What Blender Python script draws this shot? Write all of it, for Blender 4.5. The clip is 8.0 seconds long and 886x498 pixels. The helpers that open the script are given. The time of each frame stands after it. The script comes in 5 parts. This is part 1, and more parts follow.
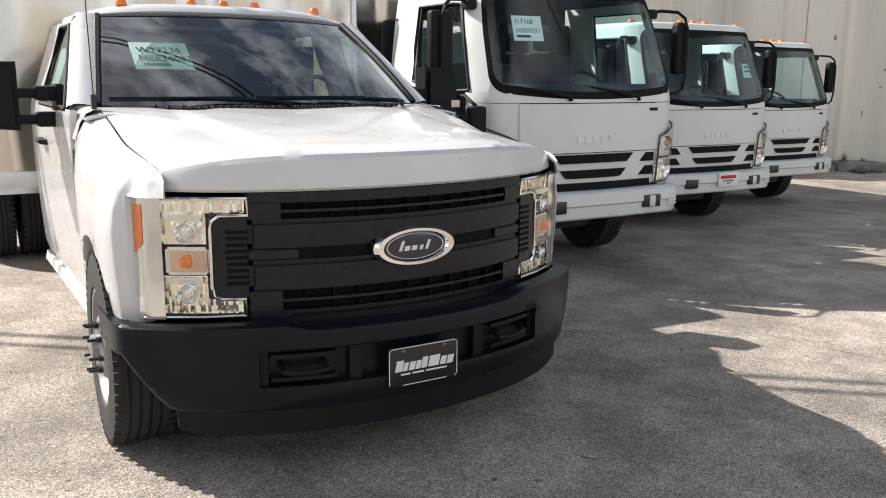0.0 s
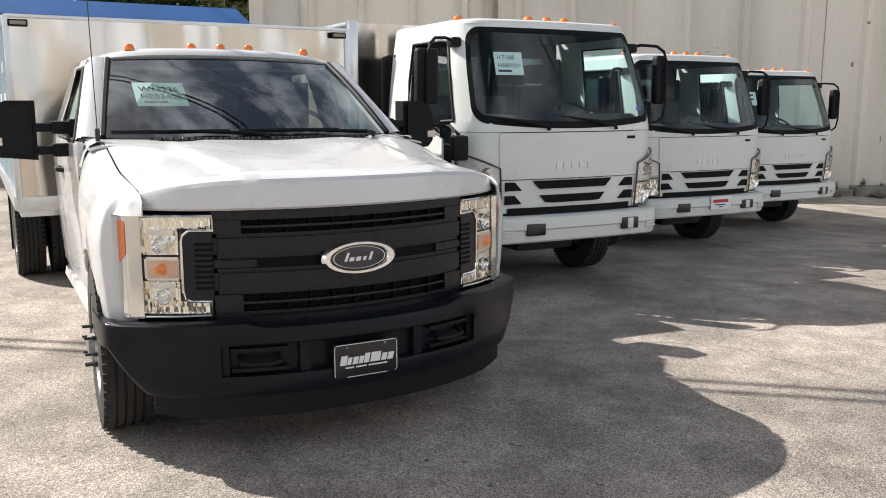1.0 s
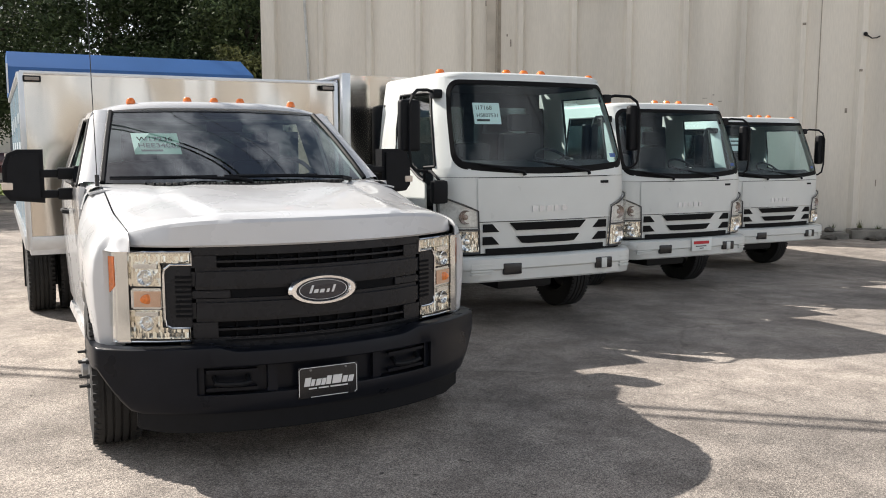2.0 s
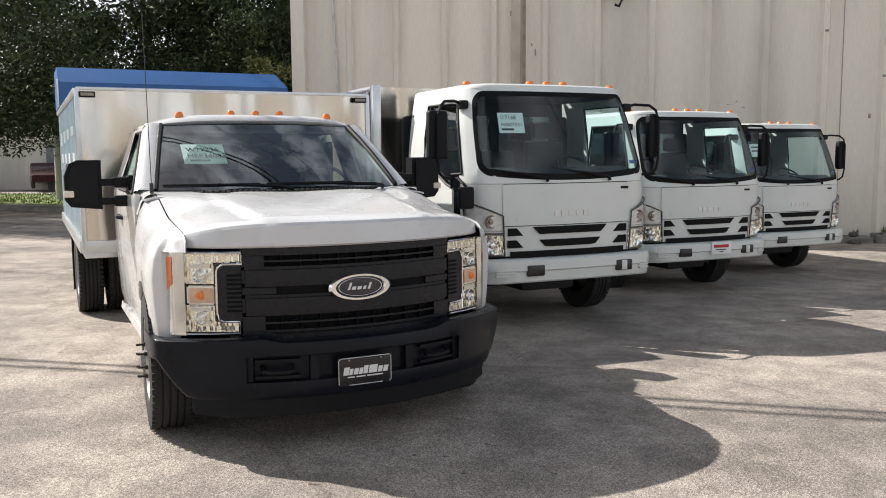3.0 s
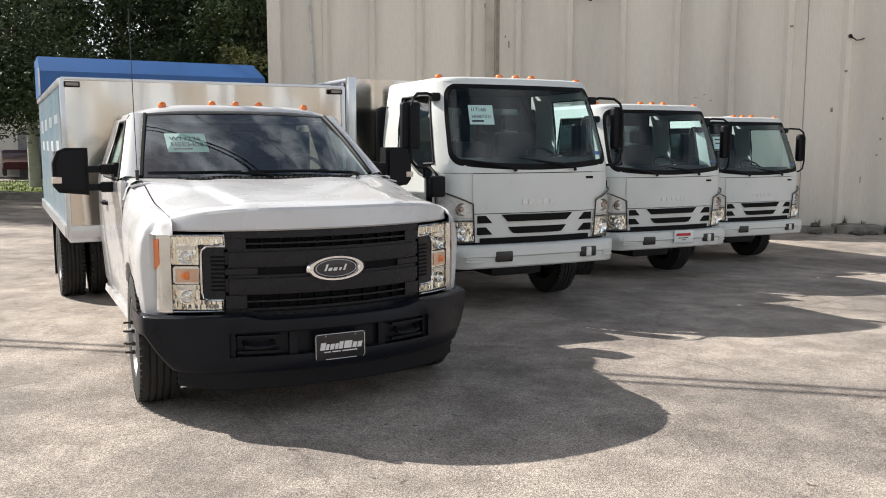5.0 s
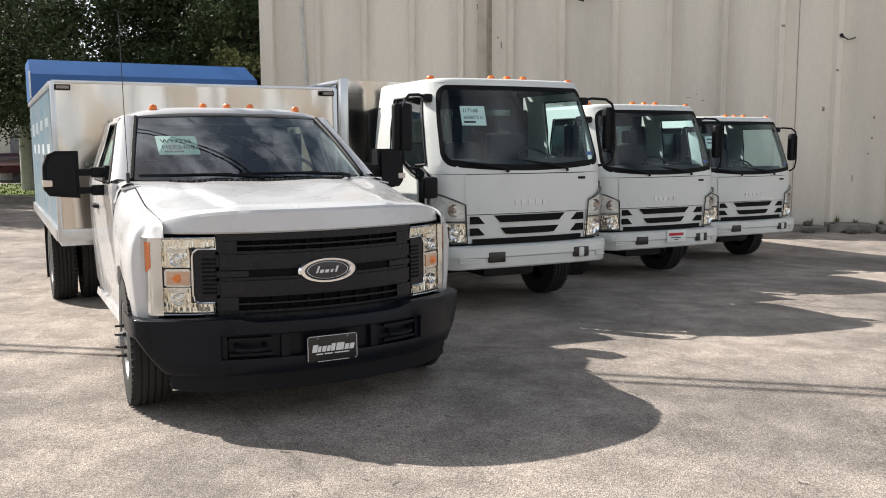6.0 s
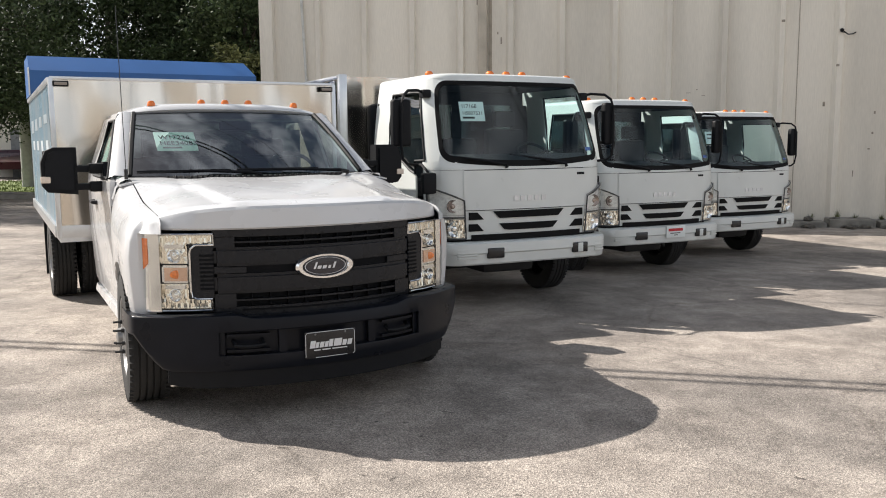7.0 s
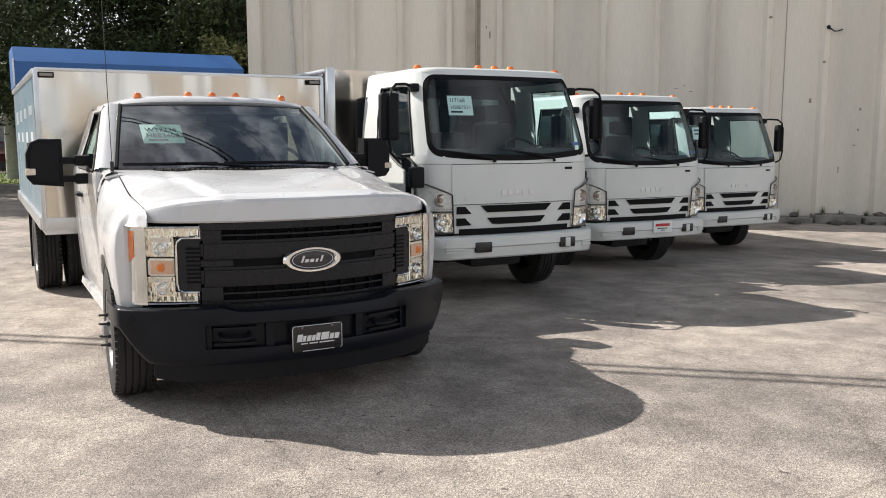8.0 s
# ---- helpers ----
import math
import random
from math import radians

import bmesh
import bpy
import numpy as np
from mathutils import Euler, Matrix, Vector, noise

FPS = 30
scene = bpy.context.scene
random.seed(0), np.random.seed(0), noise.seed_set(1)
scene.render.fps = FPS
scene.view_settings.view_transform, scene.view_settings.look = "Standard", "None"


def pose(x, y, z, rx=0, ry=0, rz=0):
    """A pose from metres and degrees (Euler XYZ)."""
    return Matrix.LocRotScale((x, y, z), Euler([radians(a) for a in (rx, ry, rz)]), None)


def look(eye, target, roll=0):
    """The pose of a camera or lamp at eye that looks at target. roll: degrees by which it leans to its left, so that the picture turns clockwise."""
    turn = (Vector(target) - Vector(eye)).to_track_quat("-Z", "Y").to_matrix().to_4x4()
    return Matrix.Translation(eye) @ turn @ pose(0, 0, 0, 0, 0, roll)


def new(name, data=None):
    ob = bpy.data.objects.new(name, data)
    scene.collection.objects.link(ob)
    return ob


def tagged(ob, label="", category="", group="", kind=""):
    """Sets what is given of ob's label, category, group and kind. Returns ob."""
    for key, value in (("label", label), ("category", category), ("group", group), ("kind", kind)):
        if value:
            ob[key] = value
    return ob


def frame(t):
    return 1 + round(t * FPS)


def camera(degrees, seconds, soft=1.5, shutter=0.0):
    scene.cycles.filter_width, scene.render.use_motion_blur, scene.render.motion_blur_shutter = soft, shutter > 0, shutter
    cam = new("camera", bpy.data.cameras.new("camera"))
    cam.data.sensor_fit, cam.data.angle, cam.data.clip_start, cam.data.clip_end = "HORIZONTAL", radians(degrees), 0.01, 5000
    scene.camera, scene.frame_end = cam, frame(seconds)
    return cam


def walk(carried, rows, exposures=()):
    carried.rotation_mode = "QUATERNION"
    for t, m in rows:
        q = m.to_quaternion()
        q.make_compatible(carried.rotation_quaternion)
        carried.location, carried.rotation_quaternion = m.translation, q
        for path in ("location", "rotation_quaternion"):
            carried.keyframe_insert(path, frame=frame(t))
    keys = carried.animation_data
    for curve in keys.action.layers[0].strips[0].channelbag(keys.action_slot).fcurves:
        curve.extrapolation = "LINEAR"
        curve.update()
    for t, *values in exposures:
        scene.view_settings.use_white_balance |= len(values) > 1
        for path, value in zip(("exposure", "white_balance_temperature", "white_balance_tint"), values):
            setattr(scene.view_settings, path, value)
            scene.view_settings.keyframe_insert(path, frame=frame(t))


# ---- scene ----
cam = camera(54.6, 8.0, soft=1.0)
METRES, EYE, TILT, LEAN, TURN = 2.027, 1.5, 0.0, 0.0, 0.0
ROWS = [
    (0.0, 0.0, 0.0, 0.0, 0.1, -11.47, -0.5),
    (0.5, 0.1461, -0.111, 0.004, 3.33, -11.02, -0.49),
    (1.0, 0.2232, -0.2498, 0.0176, 2.91, -9.69, -0.04),
    (1.5, 0.3031, -0.3489, 0.0252, 2.23, -8.35, 0.07),
    (2.0, 0.3862, -0.4597, 0.0301, 4.08, -6.8, 0.02),
    (3.5, 0.4086, -0.7217, 0.0352, 5.87, -6.29, 0.41),
    (4.0, 0.4291, -0.7874, 0.0367, 5.34, -6.66, -0.07),
    (4.5, 0.4282, -0.8135, 0.0357, 4.62, -7.01, -0.26),
    (6.0, 0.4369, -0.8122, 0.0367, 3.79, -6.92, 0.29),
    (6.5, 0.4444, -0.8134, 0.036, 3.99, -7.02, 0.43),
    (7.0, 0.447, -0.8123, 0.036, 3.85, -7.19, 0.39),
    (7.5, 0.4481, -0.8098, 0.0351, 3.48, -7.49, 0.18),
    (8.0, 0.4467, -0.812, 0.0358, 3.06, -7.58, 0.04),
]
walk(cam, [(t, pose(0, 0, EYE, TILT, LEAN, TURN) @ pose(METRES * x, METRES * y, METRES * z, 90 + pitch, roll, yaw)) for t, x, y, z, yaw, pitch, roll in ROWS],
     exposures=[(0.0, 0.89), (1.5, 0.82), (3.5, 0.69), (6.0, 0.72), (8.0, 0.71)])

# ---- light ----
SUN_DIR = Vector((1.17, -0.47, -1.0)).normalized()      # the way the sunlight travels
elev = math.asin(-SUN_DIR.z)
world = bpy.data.worlds.new("sky")
world.use_nodes = True
scene.world = world
wn, wl = world.node_tree.nodes, world.node_tree.links
sky = wn.new("ShaderNodeTexSky")
sky.sky_type, sky.sun_disc = "NISHITA", False
sky.sun_elevation, sky.sun_rotation = elev, math.atan2(-SUN_DIR.x, -SUN_DIR.y)
sky.air_density, sky.dust_density = 1.0, 3.0
# broken cloud over the whole sky
tc = wn.new("ShaderNodeTexCoord")
cl = wn.new("ShaderNodeTexNoise")
cl.inputs["Scale"].default_value, cl.inputs["Detail"].default_value, cl.inputs["Roughness"].default_value = 2.6, 8, 0.62
ramp = wn.new("ShaderNodeValToRGB")
ramp.color_ramp.elements[0].position, ramp.color_ramp.elements[1].position = 0.45, 0.66
mixc = wn.new("ShaderNodeMixRGB")
mixc.inputs[2].default_value = (20.5, 21.6, 23.2, 1)
wl.new(tc.outputs["Generated"], cl.inputs["Vector"])
# seen low over the horizon the clouds close up; overhead they break
sep, low, add = wn.new("ShaderNodeSeparateXYZ"), wn.new("ShaderNodeMapRange"), wn.new("ShaderNodeMath")
wl.new(tc.outputs["Generated"], sep.inputs[0])
wl.new(sep.outputs["Z"], low.inputs["Value"])
low.inputs["From Min"].default_value, low.inputs["From Max"].default_value = 0.0, 0.95
low.inputs["To Min"].default_value, low.inputs["To Max"].default_value = 0.10, -0.035
wl.new(cl.outputs["Fac"], add.inputs[0])
wl.new(low.outputs[0], add.inputs[1])
wl.new(add.outputs[0], ramp.inputs[0])
wl.new(ramp.outputs[0], mixc.inputs[0])
wl.new(sky.outputs[0], mixc.inputs[1])
wl.new(mixc.outputs[0], wn["Background"].inputs[0])
wn["Background"].inputs[1].default_value = 0.0375
sun = new("sun", bpy.data.lights.new("sun", "SUN"))
sun.data.energy, sun.data.angle, sun.data.color = 5.0, radians(0.5), (1.0, 0.935, 0.86)
sun.matrix_world = look((0, 0, 30), Vector((0, 0, 30)) + SUN_DIR)


# ---- building blocks ----
def M(name, col, rough=0.5, metal=0.0, var=0.12, scale=6.0, bump=0.0, bscale=180.0, coat=0.0, col2=None, spec=0.5, island=0.0, bdist=0.004, stretch=(1, 1, 1), bdetail=3.0):
    """A procedural surface: colour varied at two scales, roughness varied, fine relief."""
    m = bpy.data.materials.new(name)
    m.use_nodes = True
    n, l = m.node_tree.nodes, m.node_tree.links
    p = n["Principled BSDF"]
    p.inputs["Metallic"].default_value = metal
    p.inputs["Coat Weight"].default_value = coat
    p.inputs["Coat Roughness"].default_value = 0.04
    p.inputs["Specular IOR Level"].default_value = spec
    co = n.new("ShaderNodeTexCoord")
    a, b = n.new("ShaderNodeTexNoise"), n.new("ShaderNodeTexNoise")
    a.inputs["Scale"].default_value, a.inputs["Detail"].default_value = scale, 5
    b.inputs["Scale"].default_value, b.inputs["Detail"].default_value = bscale, bdetail
    mp = n.new("ShaderNodeMapping")
    mp.inputs["Scale"].default_value = stretch
    l.new(co.outputs["Object"], mp.inputs["Vector"])
    for t in (a, b):
        l.new(mp.outputs[0], t.inputs["Vector"])
    mix = n.new("ShaderNodeMixRGB")
    dark = col2 or tuple(c * (1 - 2.2 * var) for c in col)
    mix.inputs[1].default_value, mix.inputs[2].default_value = (*dark, 1), (*col, 1)
    rr = n.new("ShaderNodeMapRange")
    rr.inputs["From Min"].default_value, rr.inputs["From Max"].default_value = 0.3, 0.6
    l.new(a.outputs["Fac"], rr.inputs["Value"])
    l.new(rr.outputs[0], mix.inputs[0])
    m2 = n.new("ShaderNodeMixRGB")
    m2.blend_type, m2.inputs[0].default_value = "MULTIPLY", min(1.0, 2.0 * var)
    l.new(mix.outputs[0], m2.inputs[1])
    l.new(b.outputs["Fac"], m2.inputs[2])
    out = m2
    if island:
        g = n.new("ShaderNodeNewGeometry")
        hsv = n.new("ShaderNodeHueSaturation")
        mr = n.new("ShaderNodeMapRange")
        mr.inputs["To Min"].default_value, mr.inputs["To Max"].default_value = 1 - island, 1 + island
        l.new(g.outputs["Random Per Island"], mr.inputs["Value"])
        l.new(mr.outputs[0], hsv.inputs["Value"])
        l.new(m2.outputs[0], hsv.inputs["Color"])
        out = hsv
    l.new(out.outputs[0], p.inputs["Base Color"])
    r2 = n.new("ShaderNodeMapRange")
    r2.inputs["To Min"].default_value, r2.inputs["To Max"].default_value = max(0.02, rough - 0.08), min(1, rough + 0.08)
    l.new(a.outputs["Fac"], r2.inputs["Value"])
    l.new(r2.outputs[0], p.inputs["Roughness"])
    if bump:
        bp = n.new("ShaderNodeBump")
        bp.inputs["Strength"].default_value, bp.inputs["Distance"].default_value = bump, bdist
        l.new(b.outputs["Fac"], bp.inputs["Height"])
        l.new(bp.outputs[0], p.inputs["Normal"])
    return m


def glass_material(name, tint, gloss=0.03, f0=0.04):
    """A thin pane: clear with a tint, with the gloss that rises at a grazing view."""
    m = bpy.data.materials.new(name)
    m.use_nodes = True
    n, l = m.node_tree.nodes, m.node_tree.links
    n.remove(n["Principled BSDF"])
    t, g, f, x = n.new("ShaderNodeBsdfTransparent"), n.new("ShaderNodeBsdfGlossy"), n.new("ShaderNodeLayerWeight"), n.new("ShaderNodeMixShader")
    t.inputs[0].default_value = (*tint, 1)
    g.inputs["Roughness"].default_value = gloss
    f.inputs["Blend"].default_value = 0.5
    pw, mr = n.new("ShaderNodeMath"), n.new("ShaderNodeMapRange")
    pw.operation, pw.inputs[1].default_value = "POWER", 5.0
    mr.inputs["To Min"].default_value = f0
    l.new(f.outputs["Facing"], pw.inputs[0])
    l.new(pw.outputs[0], mr.inputs["Value"])
    l.new(mr.outputs[0], x.inputs[0])
    l.new(t.outputs[0], x.inputs[1])
    l.new(g.outputs[0], x.inputs[2])
    l.new(x.outputs[0], n["Material Output"].inputs[0])
    return m


def box(bm, x0, x1, y0, y1, z0, z1, bev=0.0, seg=2):
    vs = [bm.verts.new((x, y, z)) for x in (x0, x1) for y in (y0, y1) for z in (z0, z1)]
    fs = [bm.faces.new([vs[i] for i in f]) for f in ((0, 1, 3, 2), (4, 6, 7, 5), (0, 4, 5, 1), (2, 3, 7, 6), (0, 2, 6, 4), (1, 5, 7, 3))]
    if bev:
        es = {e for f in fs for e in f.edges}
        bmesh.ops.bevel(bm, geom=list(es), offset=bev, segments=seg, affect="EDGES", profile=0.6)
    return bm


def prism(bm, pts, axis, a, b, bev=0.0):
    """The outline pts, drawn out along an axis from a to b. pts run over the two other axes in x, y, z order."""
    def at(p, d):
        return {"x": (d, p[0], p[1]), "y": (p[0], d, p[1]), "z": (p[0], p[1], d)}[axis]
    lo, hi = [bm.verts.new(at(p, a)) for p in pts], [bm.verts.new(at(p, b)) for p in pts]
    n = len(pts)
    fs = [bm.faces.new(lo), bm.faces.new(hi[::-1])] + [bm.faces.new((lo[i], hi[i], hi[(i + 1) % n], lo[(i + 1) % n])) for i in range(n)]
    if bev:
        es = {e for f in fs[:2] for e in f.edges}
        bmesh.ops.bevel(bm, geom=list(es), offset=bev, segments=2, affect="EDGES")
    return bm


def skin(bm, rows, wrap=False, thick=0.0):
    """Quads over rows of points; thick gives the sheet a back."""
    g = [[bm.verts.new(p) for p in r] for r in rows]
    fs = []
    for i in range(len(g) - 1):
        n = len(g[i])
        for j in range(n if wrap else n - 1):
            try:
                fs.append(bm.faces.new((g[i][j], g[i][(j + 1) % n], g[i + 1][(j + 1) % n], g[i + 1][j])))
            except ValueError:
                pass
    if thick:
        bmesh.ops.recalc_face_normals(bm, faces=fs)
        bmesh.ops.solidify(bm, geom=fs, thickness=thick)
    return bm


def slab(x0, x1, z0, z1, d0, d1, n=8, fn=None, bev=0.0):
    """A plate that follows the curved front: from depth d0 to d1 behind it. z0, z1 may be functions of x."""
    a = z0 if callable(z0) else (lambda x: z0)
    b = z1 if callable(z1) else (lambda x: z1)
    rows = []
    for k in range(n + 1):
        x = lerp(x0, x1, k / n)
        y = (fn or yf)(x)
        rows.append([(x, y + d0, a(x)), (x, y + d0, b(x)), (x, y + d1, b(x)), (x, y + d1, a(x))])
    bm = BM()
    skin(bm, rows, wrap=True)
    bm.verts.ensure_lookup_table()
    bm.faces.new([bm.verts[i] for i in (0, 1, 2, 3)])
    e = len(bm.verts)
    bm.faces.new([bm.verts[i] for i in (e - 1, e - 2, e - 3, e - 4)])
    if bev:
        bmesh.ops.recalc_face_normals(bm, faces=bm.faces[:])
        es = [ed for ed in bm.edges if len(ed.link_faces) == 2 and ed.calc_face_angle(0) > 0.9]
        bmesh.ops.bevel(bm, geom=es, offset=bev, segments=2, affect="EDGES")
    return bm


def lathe(bm, prof, n=32, axis="x", c=(0, 0, 0), full=360):
    """Turns (radius, along) pairs round an axis."""
    rows = []
    for i in range(n):
        a = radians(full) * i / n
        ca, sa = math.cos(a), math.sin(a)
        rows.append([{"x": (c[0] + d, c[1] + r * ca, c[2] + r * sa), "y": (c[0] + r * ca, c[1] + d, c[2] + r * sa), "z": (c[0] + r * ca, c[1] + r * sa, c[2] + d)}[axis] for r, d in prof])
    rows.append(rows[0])
    skin(bm, rows)
    bmesh.ops.remove_doubles(bm, verts=bm.verts[:], dist=1e-5)
    return bm


def tube(bm, pts, r, n=8, flat=1.0):
    """A rod through pts; r may be a list of radii."""
    pts = [Vector(p) for p in pts]
    rs = r if isinstance(r, (list, tuple)) else [r] * len(pts)
    rows = []
    for i, p in enumerate(pts):
        d = (pts[min(i + 1, len(pts) - 1)] - pts[max(i - 1, 0)]).normalized()
        s = d.cross(Vector((0, 0, 1)) if abs(d.z) < 0.95 else Vector((0, 1, 0))).normalized()
        t = s.cross(d)
        rows.append([p + (s * math.cos(2 * math.pi * k / n) + t * flat * math.sin(2 * math.pi * k / n)) * rs[i] for k in range(n)])
    g = len(bm.verts)
    skin(bm, rows, wrap=True)
    bm.verts.ensure_lookup_table()
    for k in (0, len(pts) - 1):
        try:
            bm.faces.new([bm.verts[g + k * n + j] for j in range(n)])
        except ValueError:
            pass
    return bm


def mirrored(bm):
    for v in bm.verts:
        v.co.x = -v.co.x
    bmesh.ops.reverse_faces(bm, faces=bm.faces[:])
    return bm


def mesh_object(name, bm, material, angle=35):
    bmesh.ops.recalc_face_normals(bm, faces=bm.faces[:])
    me = bpy.data.meshes.new(name)
    bm.to_mesh(me)
    bm.free()
    me.materials.append(material)
    if angle:
        me.shade_smooth()
        me.set_sharp_from_angle(angle=radians(angle))
    return new(name, me)


def part(name, bm, material, parent, label="", angle=35):
    ob = mesh_object(name, bm, material, angle)
    ob.parent = parent
    if label:
        ob["label"] = label
    return ob


def thing(name, m, label, category, group="", kind=""):
    ob = new(name)
    ob.matrix_world = m
    return tagged(ob, label, category, group, kind)


def BM():
    return bmesh.new()


def lerp(a, b, t):
    return a + (b - a) * t


def curve_at(keys, v):
    """Piecewise straight through (v, value) keys."""
    if v <= keys[0][0]:
        return keys[0][1]
    for (a, p), (b, q) in zip(keys, keys[1:]):
        if v <= b:
            return lerp(p, q, (v - a) / (b - a))
    return keys[-1][1]


# ---- materials ----
WHITE = M("white_paint", (0.60, 0.605, 0.615), 0.28, var=0.02, scale=3, coat=0.6)
WHITE_I = M("cab_white_paint", (0.70, 0.725, 0.705), 0.3, var=0.02, scale=3, coat=0.5)
BLACK = M("black_moulded_plastic", (0.007, 0.0078, 0.010), 0.55, spec=0.2, var=0.1, scale=20, bump=0.15, bscale=700)
GLOSS_BLACK = M("gloss_black", (0.012, 0.012, 0.014), 0.25, var=0.05)
RUBBER = M("tyre_rubber", (0.028, 0.028, 0.028), 0.8, var=0.2, scale=12, bump=0.3, bscale=300)
CHROME = M("chrome", (0.88, 0.88, 0.88), 0.08, 1.0, var=0.02)
STEEL = M("painted_steel_rim", (0.30, 0.30, 0.30), 0.4, 0.6, var=0.06)
DARK_STEEL = M("dark_chassis_steel", (0.03, 0.03, 0.032), 0.6, 0.3, var=0.2)
ALU = M("brushed_aluminium_sheet", (0.71, 0.66, 0.585), 0.21, 1.0, var=0.05, scale=1.2, bump=1.0, bscale=1.7, bdist=0.19, stretch=(1.5, 1.5, 0.55), bdetail=0.0)
ALU_TRIM = M("bright_aluminium_trim", (0.72, 0.74, 0.76), 0.32, 0.9, var=0.08, scale=4)
BLUE = M("blue_painted_sheet", (0.028, 0.125, 0.36), 0.45, var=0.08, scale=2)
AMBER = M("amber_lens", (0.95, 0.22, 0.03), 0.15, var=0.08, scale=60, coat=0.5)
LENS = glass_material("lamp_lens", (0.92, 0.93, 0.92))
GLASS = glass_material("tinted_glass", (0.50, 0.65, 0.62), 0.01, 0.25)
CAB_GLASS = glass_material("cab_glass", (0.76, 0.90, 0.90), 0.005, 0.05)
REAR_GLASS = glass_material("dark_rear_glass", (0.30, 0.36, 0.36), 0.01, 0.05)
SEAT = M("dark_cloth", (0.042, 0.045, 0.05), 0.9, var=0.2, scale=20)
DASH = M("dark_dash_plastic", (0.035, 0.038, 0.042), 0.6, var=0.1)
PAPER = M("pale_green_paper", (0.58, 0.80, 0.72), 0.8, var=0.03, scale=10)
PAPER_W = M("white_paper", (0.84, 0.88, 0.86), 0.8, var=0.03, scale=10)
INK = M("black_ink", (0.02, 0.02, 0.02), 0.7, var=0.02)
PALE = M("pale_lettering", (0.75, 0.75, 0.75), 0.5, var=0.02)
RED = M("red_lettering", (0.55, 0.02, 0.03), 0.5, var=0.02)
BEIGE = M("beige_painted_concrete", (0.84, 0.785, 0.685), 0.85, var=0.10, scale=1.1, bump=0.25, bscale=40, stretch=(1.0, 1.0, 0.12))
CONCRETE = M("weathered_concrete", (0.36, 0.34, 0.30), 0.9, var=0.25, scale=3, bump=0.5, bscale=60)


# ---- ground and wall ----
def ground_z(x, y):
    """The lot falls gently towards the far wall."""
    s = 0.57 * x + 0.82 * y - 5.0
    s = 0.5 * (s + math.sqrt(s * s + 1.2))
    return -0.035 * min(s, 11.0)


def spaced(lo, hi, core, step, grow):
    v, out = core[0], []
    while v <= core[1]:
        out.append(v)
        v += step
    d, v = step, core[0]
    while v > lo:
        d *= grow
        v -= d
        out.insert(0, max(v, lo))
    d, v = step, core[1]
    while v < hi:
        d *= grow
        v += d
        out.append(min(v, hi))
    return out


def facet_material():
    """Vapour-chromed plastic moulded in small upright facets, each turned its own way."""
    m = M("faceted_chrome_reflector", (0.99, 0.92, 0.80), 0.17, 0.97, var=0.03)
    n, l = m.node_tree.nodes, m.node_tree.links
    v, co, mp = n.new("ShaderNodeTexVoronoi"), n.new("ShaderNodeTexCoord"), n.new("ShaderNodeMapping")
    v.inputs["Scale"].default_value, v.inputs["Randomness"].default_value = 1.0, 0.35
    mp.inputs["Scale"].default_value = (125, 16, 38)
    geo, half, size, add, unit = n.new("ShaderNodeNewGeometry"), n.new("ShaderNodeVectorMath"), n.new("ShaderNodeVectorMath"), n.new("ShaderNodeVectorMath"), n.new("ShaderNodeVectorMath")
    half.operation, size.operation, unit.operation = "SUBTRACT", "MULTIPLY", "NORMALIZE"
    half.inputs[1].default_value, size.inputs[1].default_value = (0.5, 0.5, 0.5), (0.85, 0.3, 0.55)
    l.new(co.outputs["Object"], mp.inputs["Vector"])
    l.new(mp.outputs[0], v.inputs["Vector"])
    l.new(v.outputs["Color"], half.inputs[0])
    l.new(half.outputs[0], size.inputs[0])
    l.new(size.outputs[0], add.inputs[0])
    l.new(geo.outputs["Normal"], add.inputs[1])
    l.new(add.outputs[0], unit.inputs[0])
    l.new(unit.outputs[0], n["Principled BSDF"].inputs["Normal"])
    return m


REFLECT = facet_material()
LAMP_FRAME = M("dark_grey_lamp_frame", (0.05, 0.052, 0.055), 0.45, var=0.08)


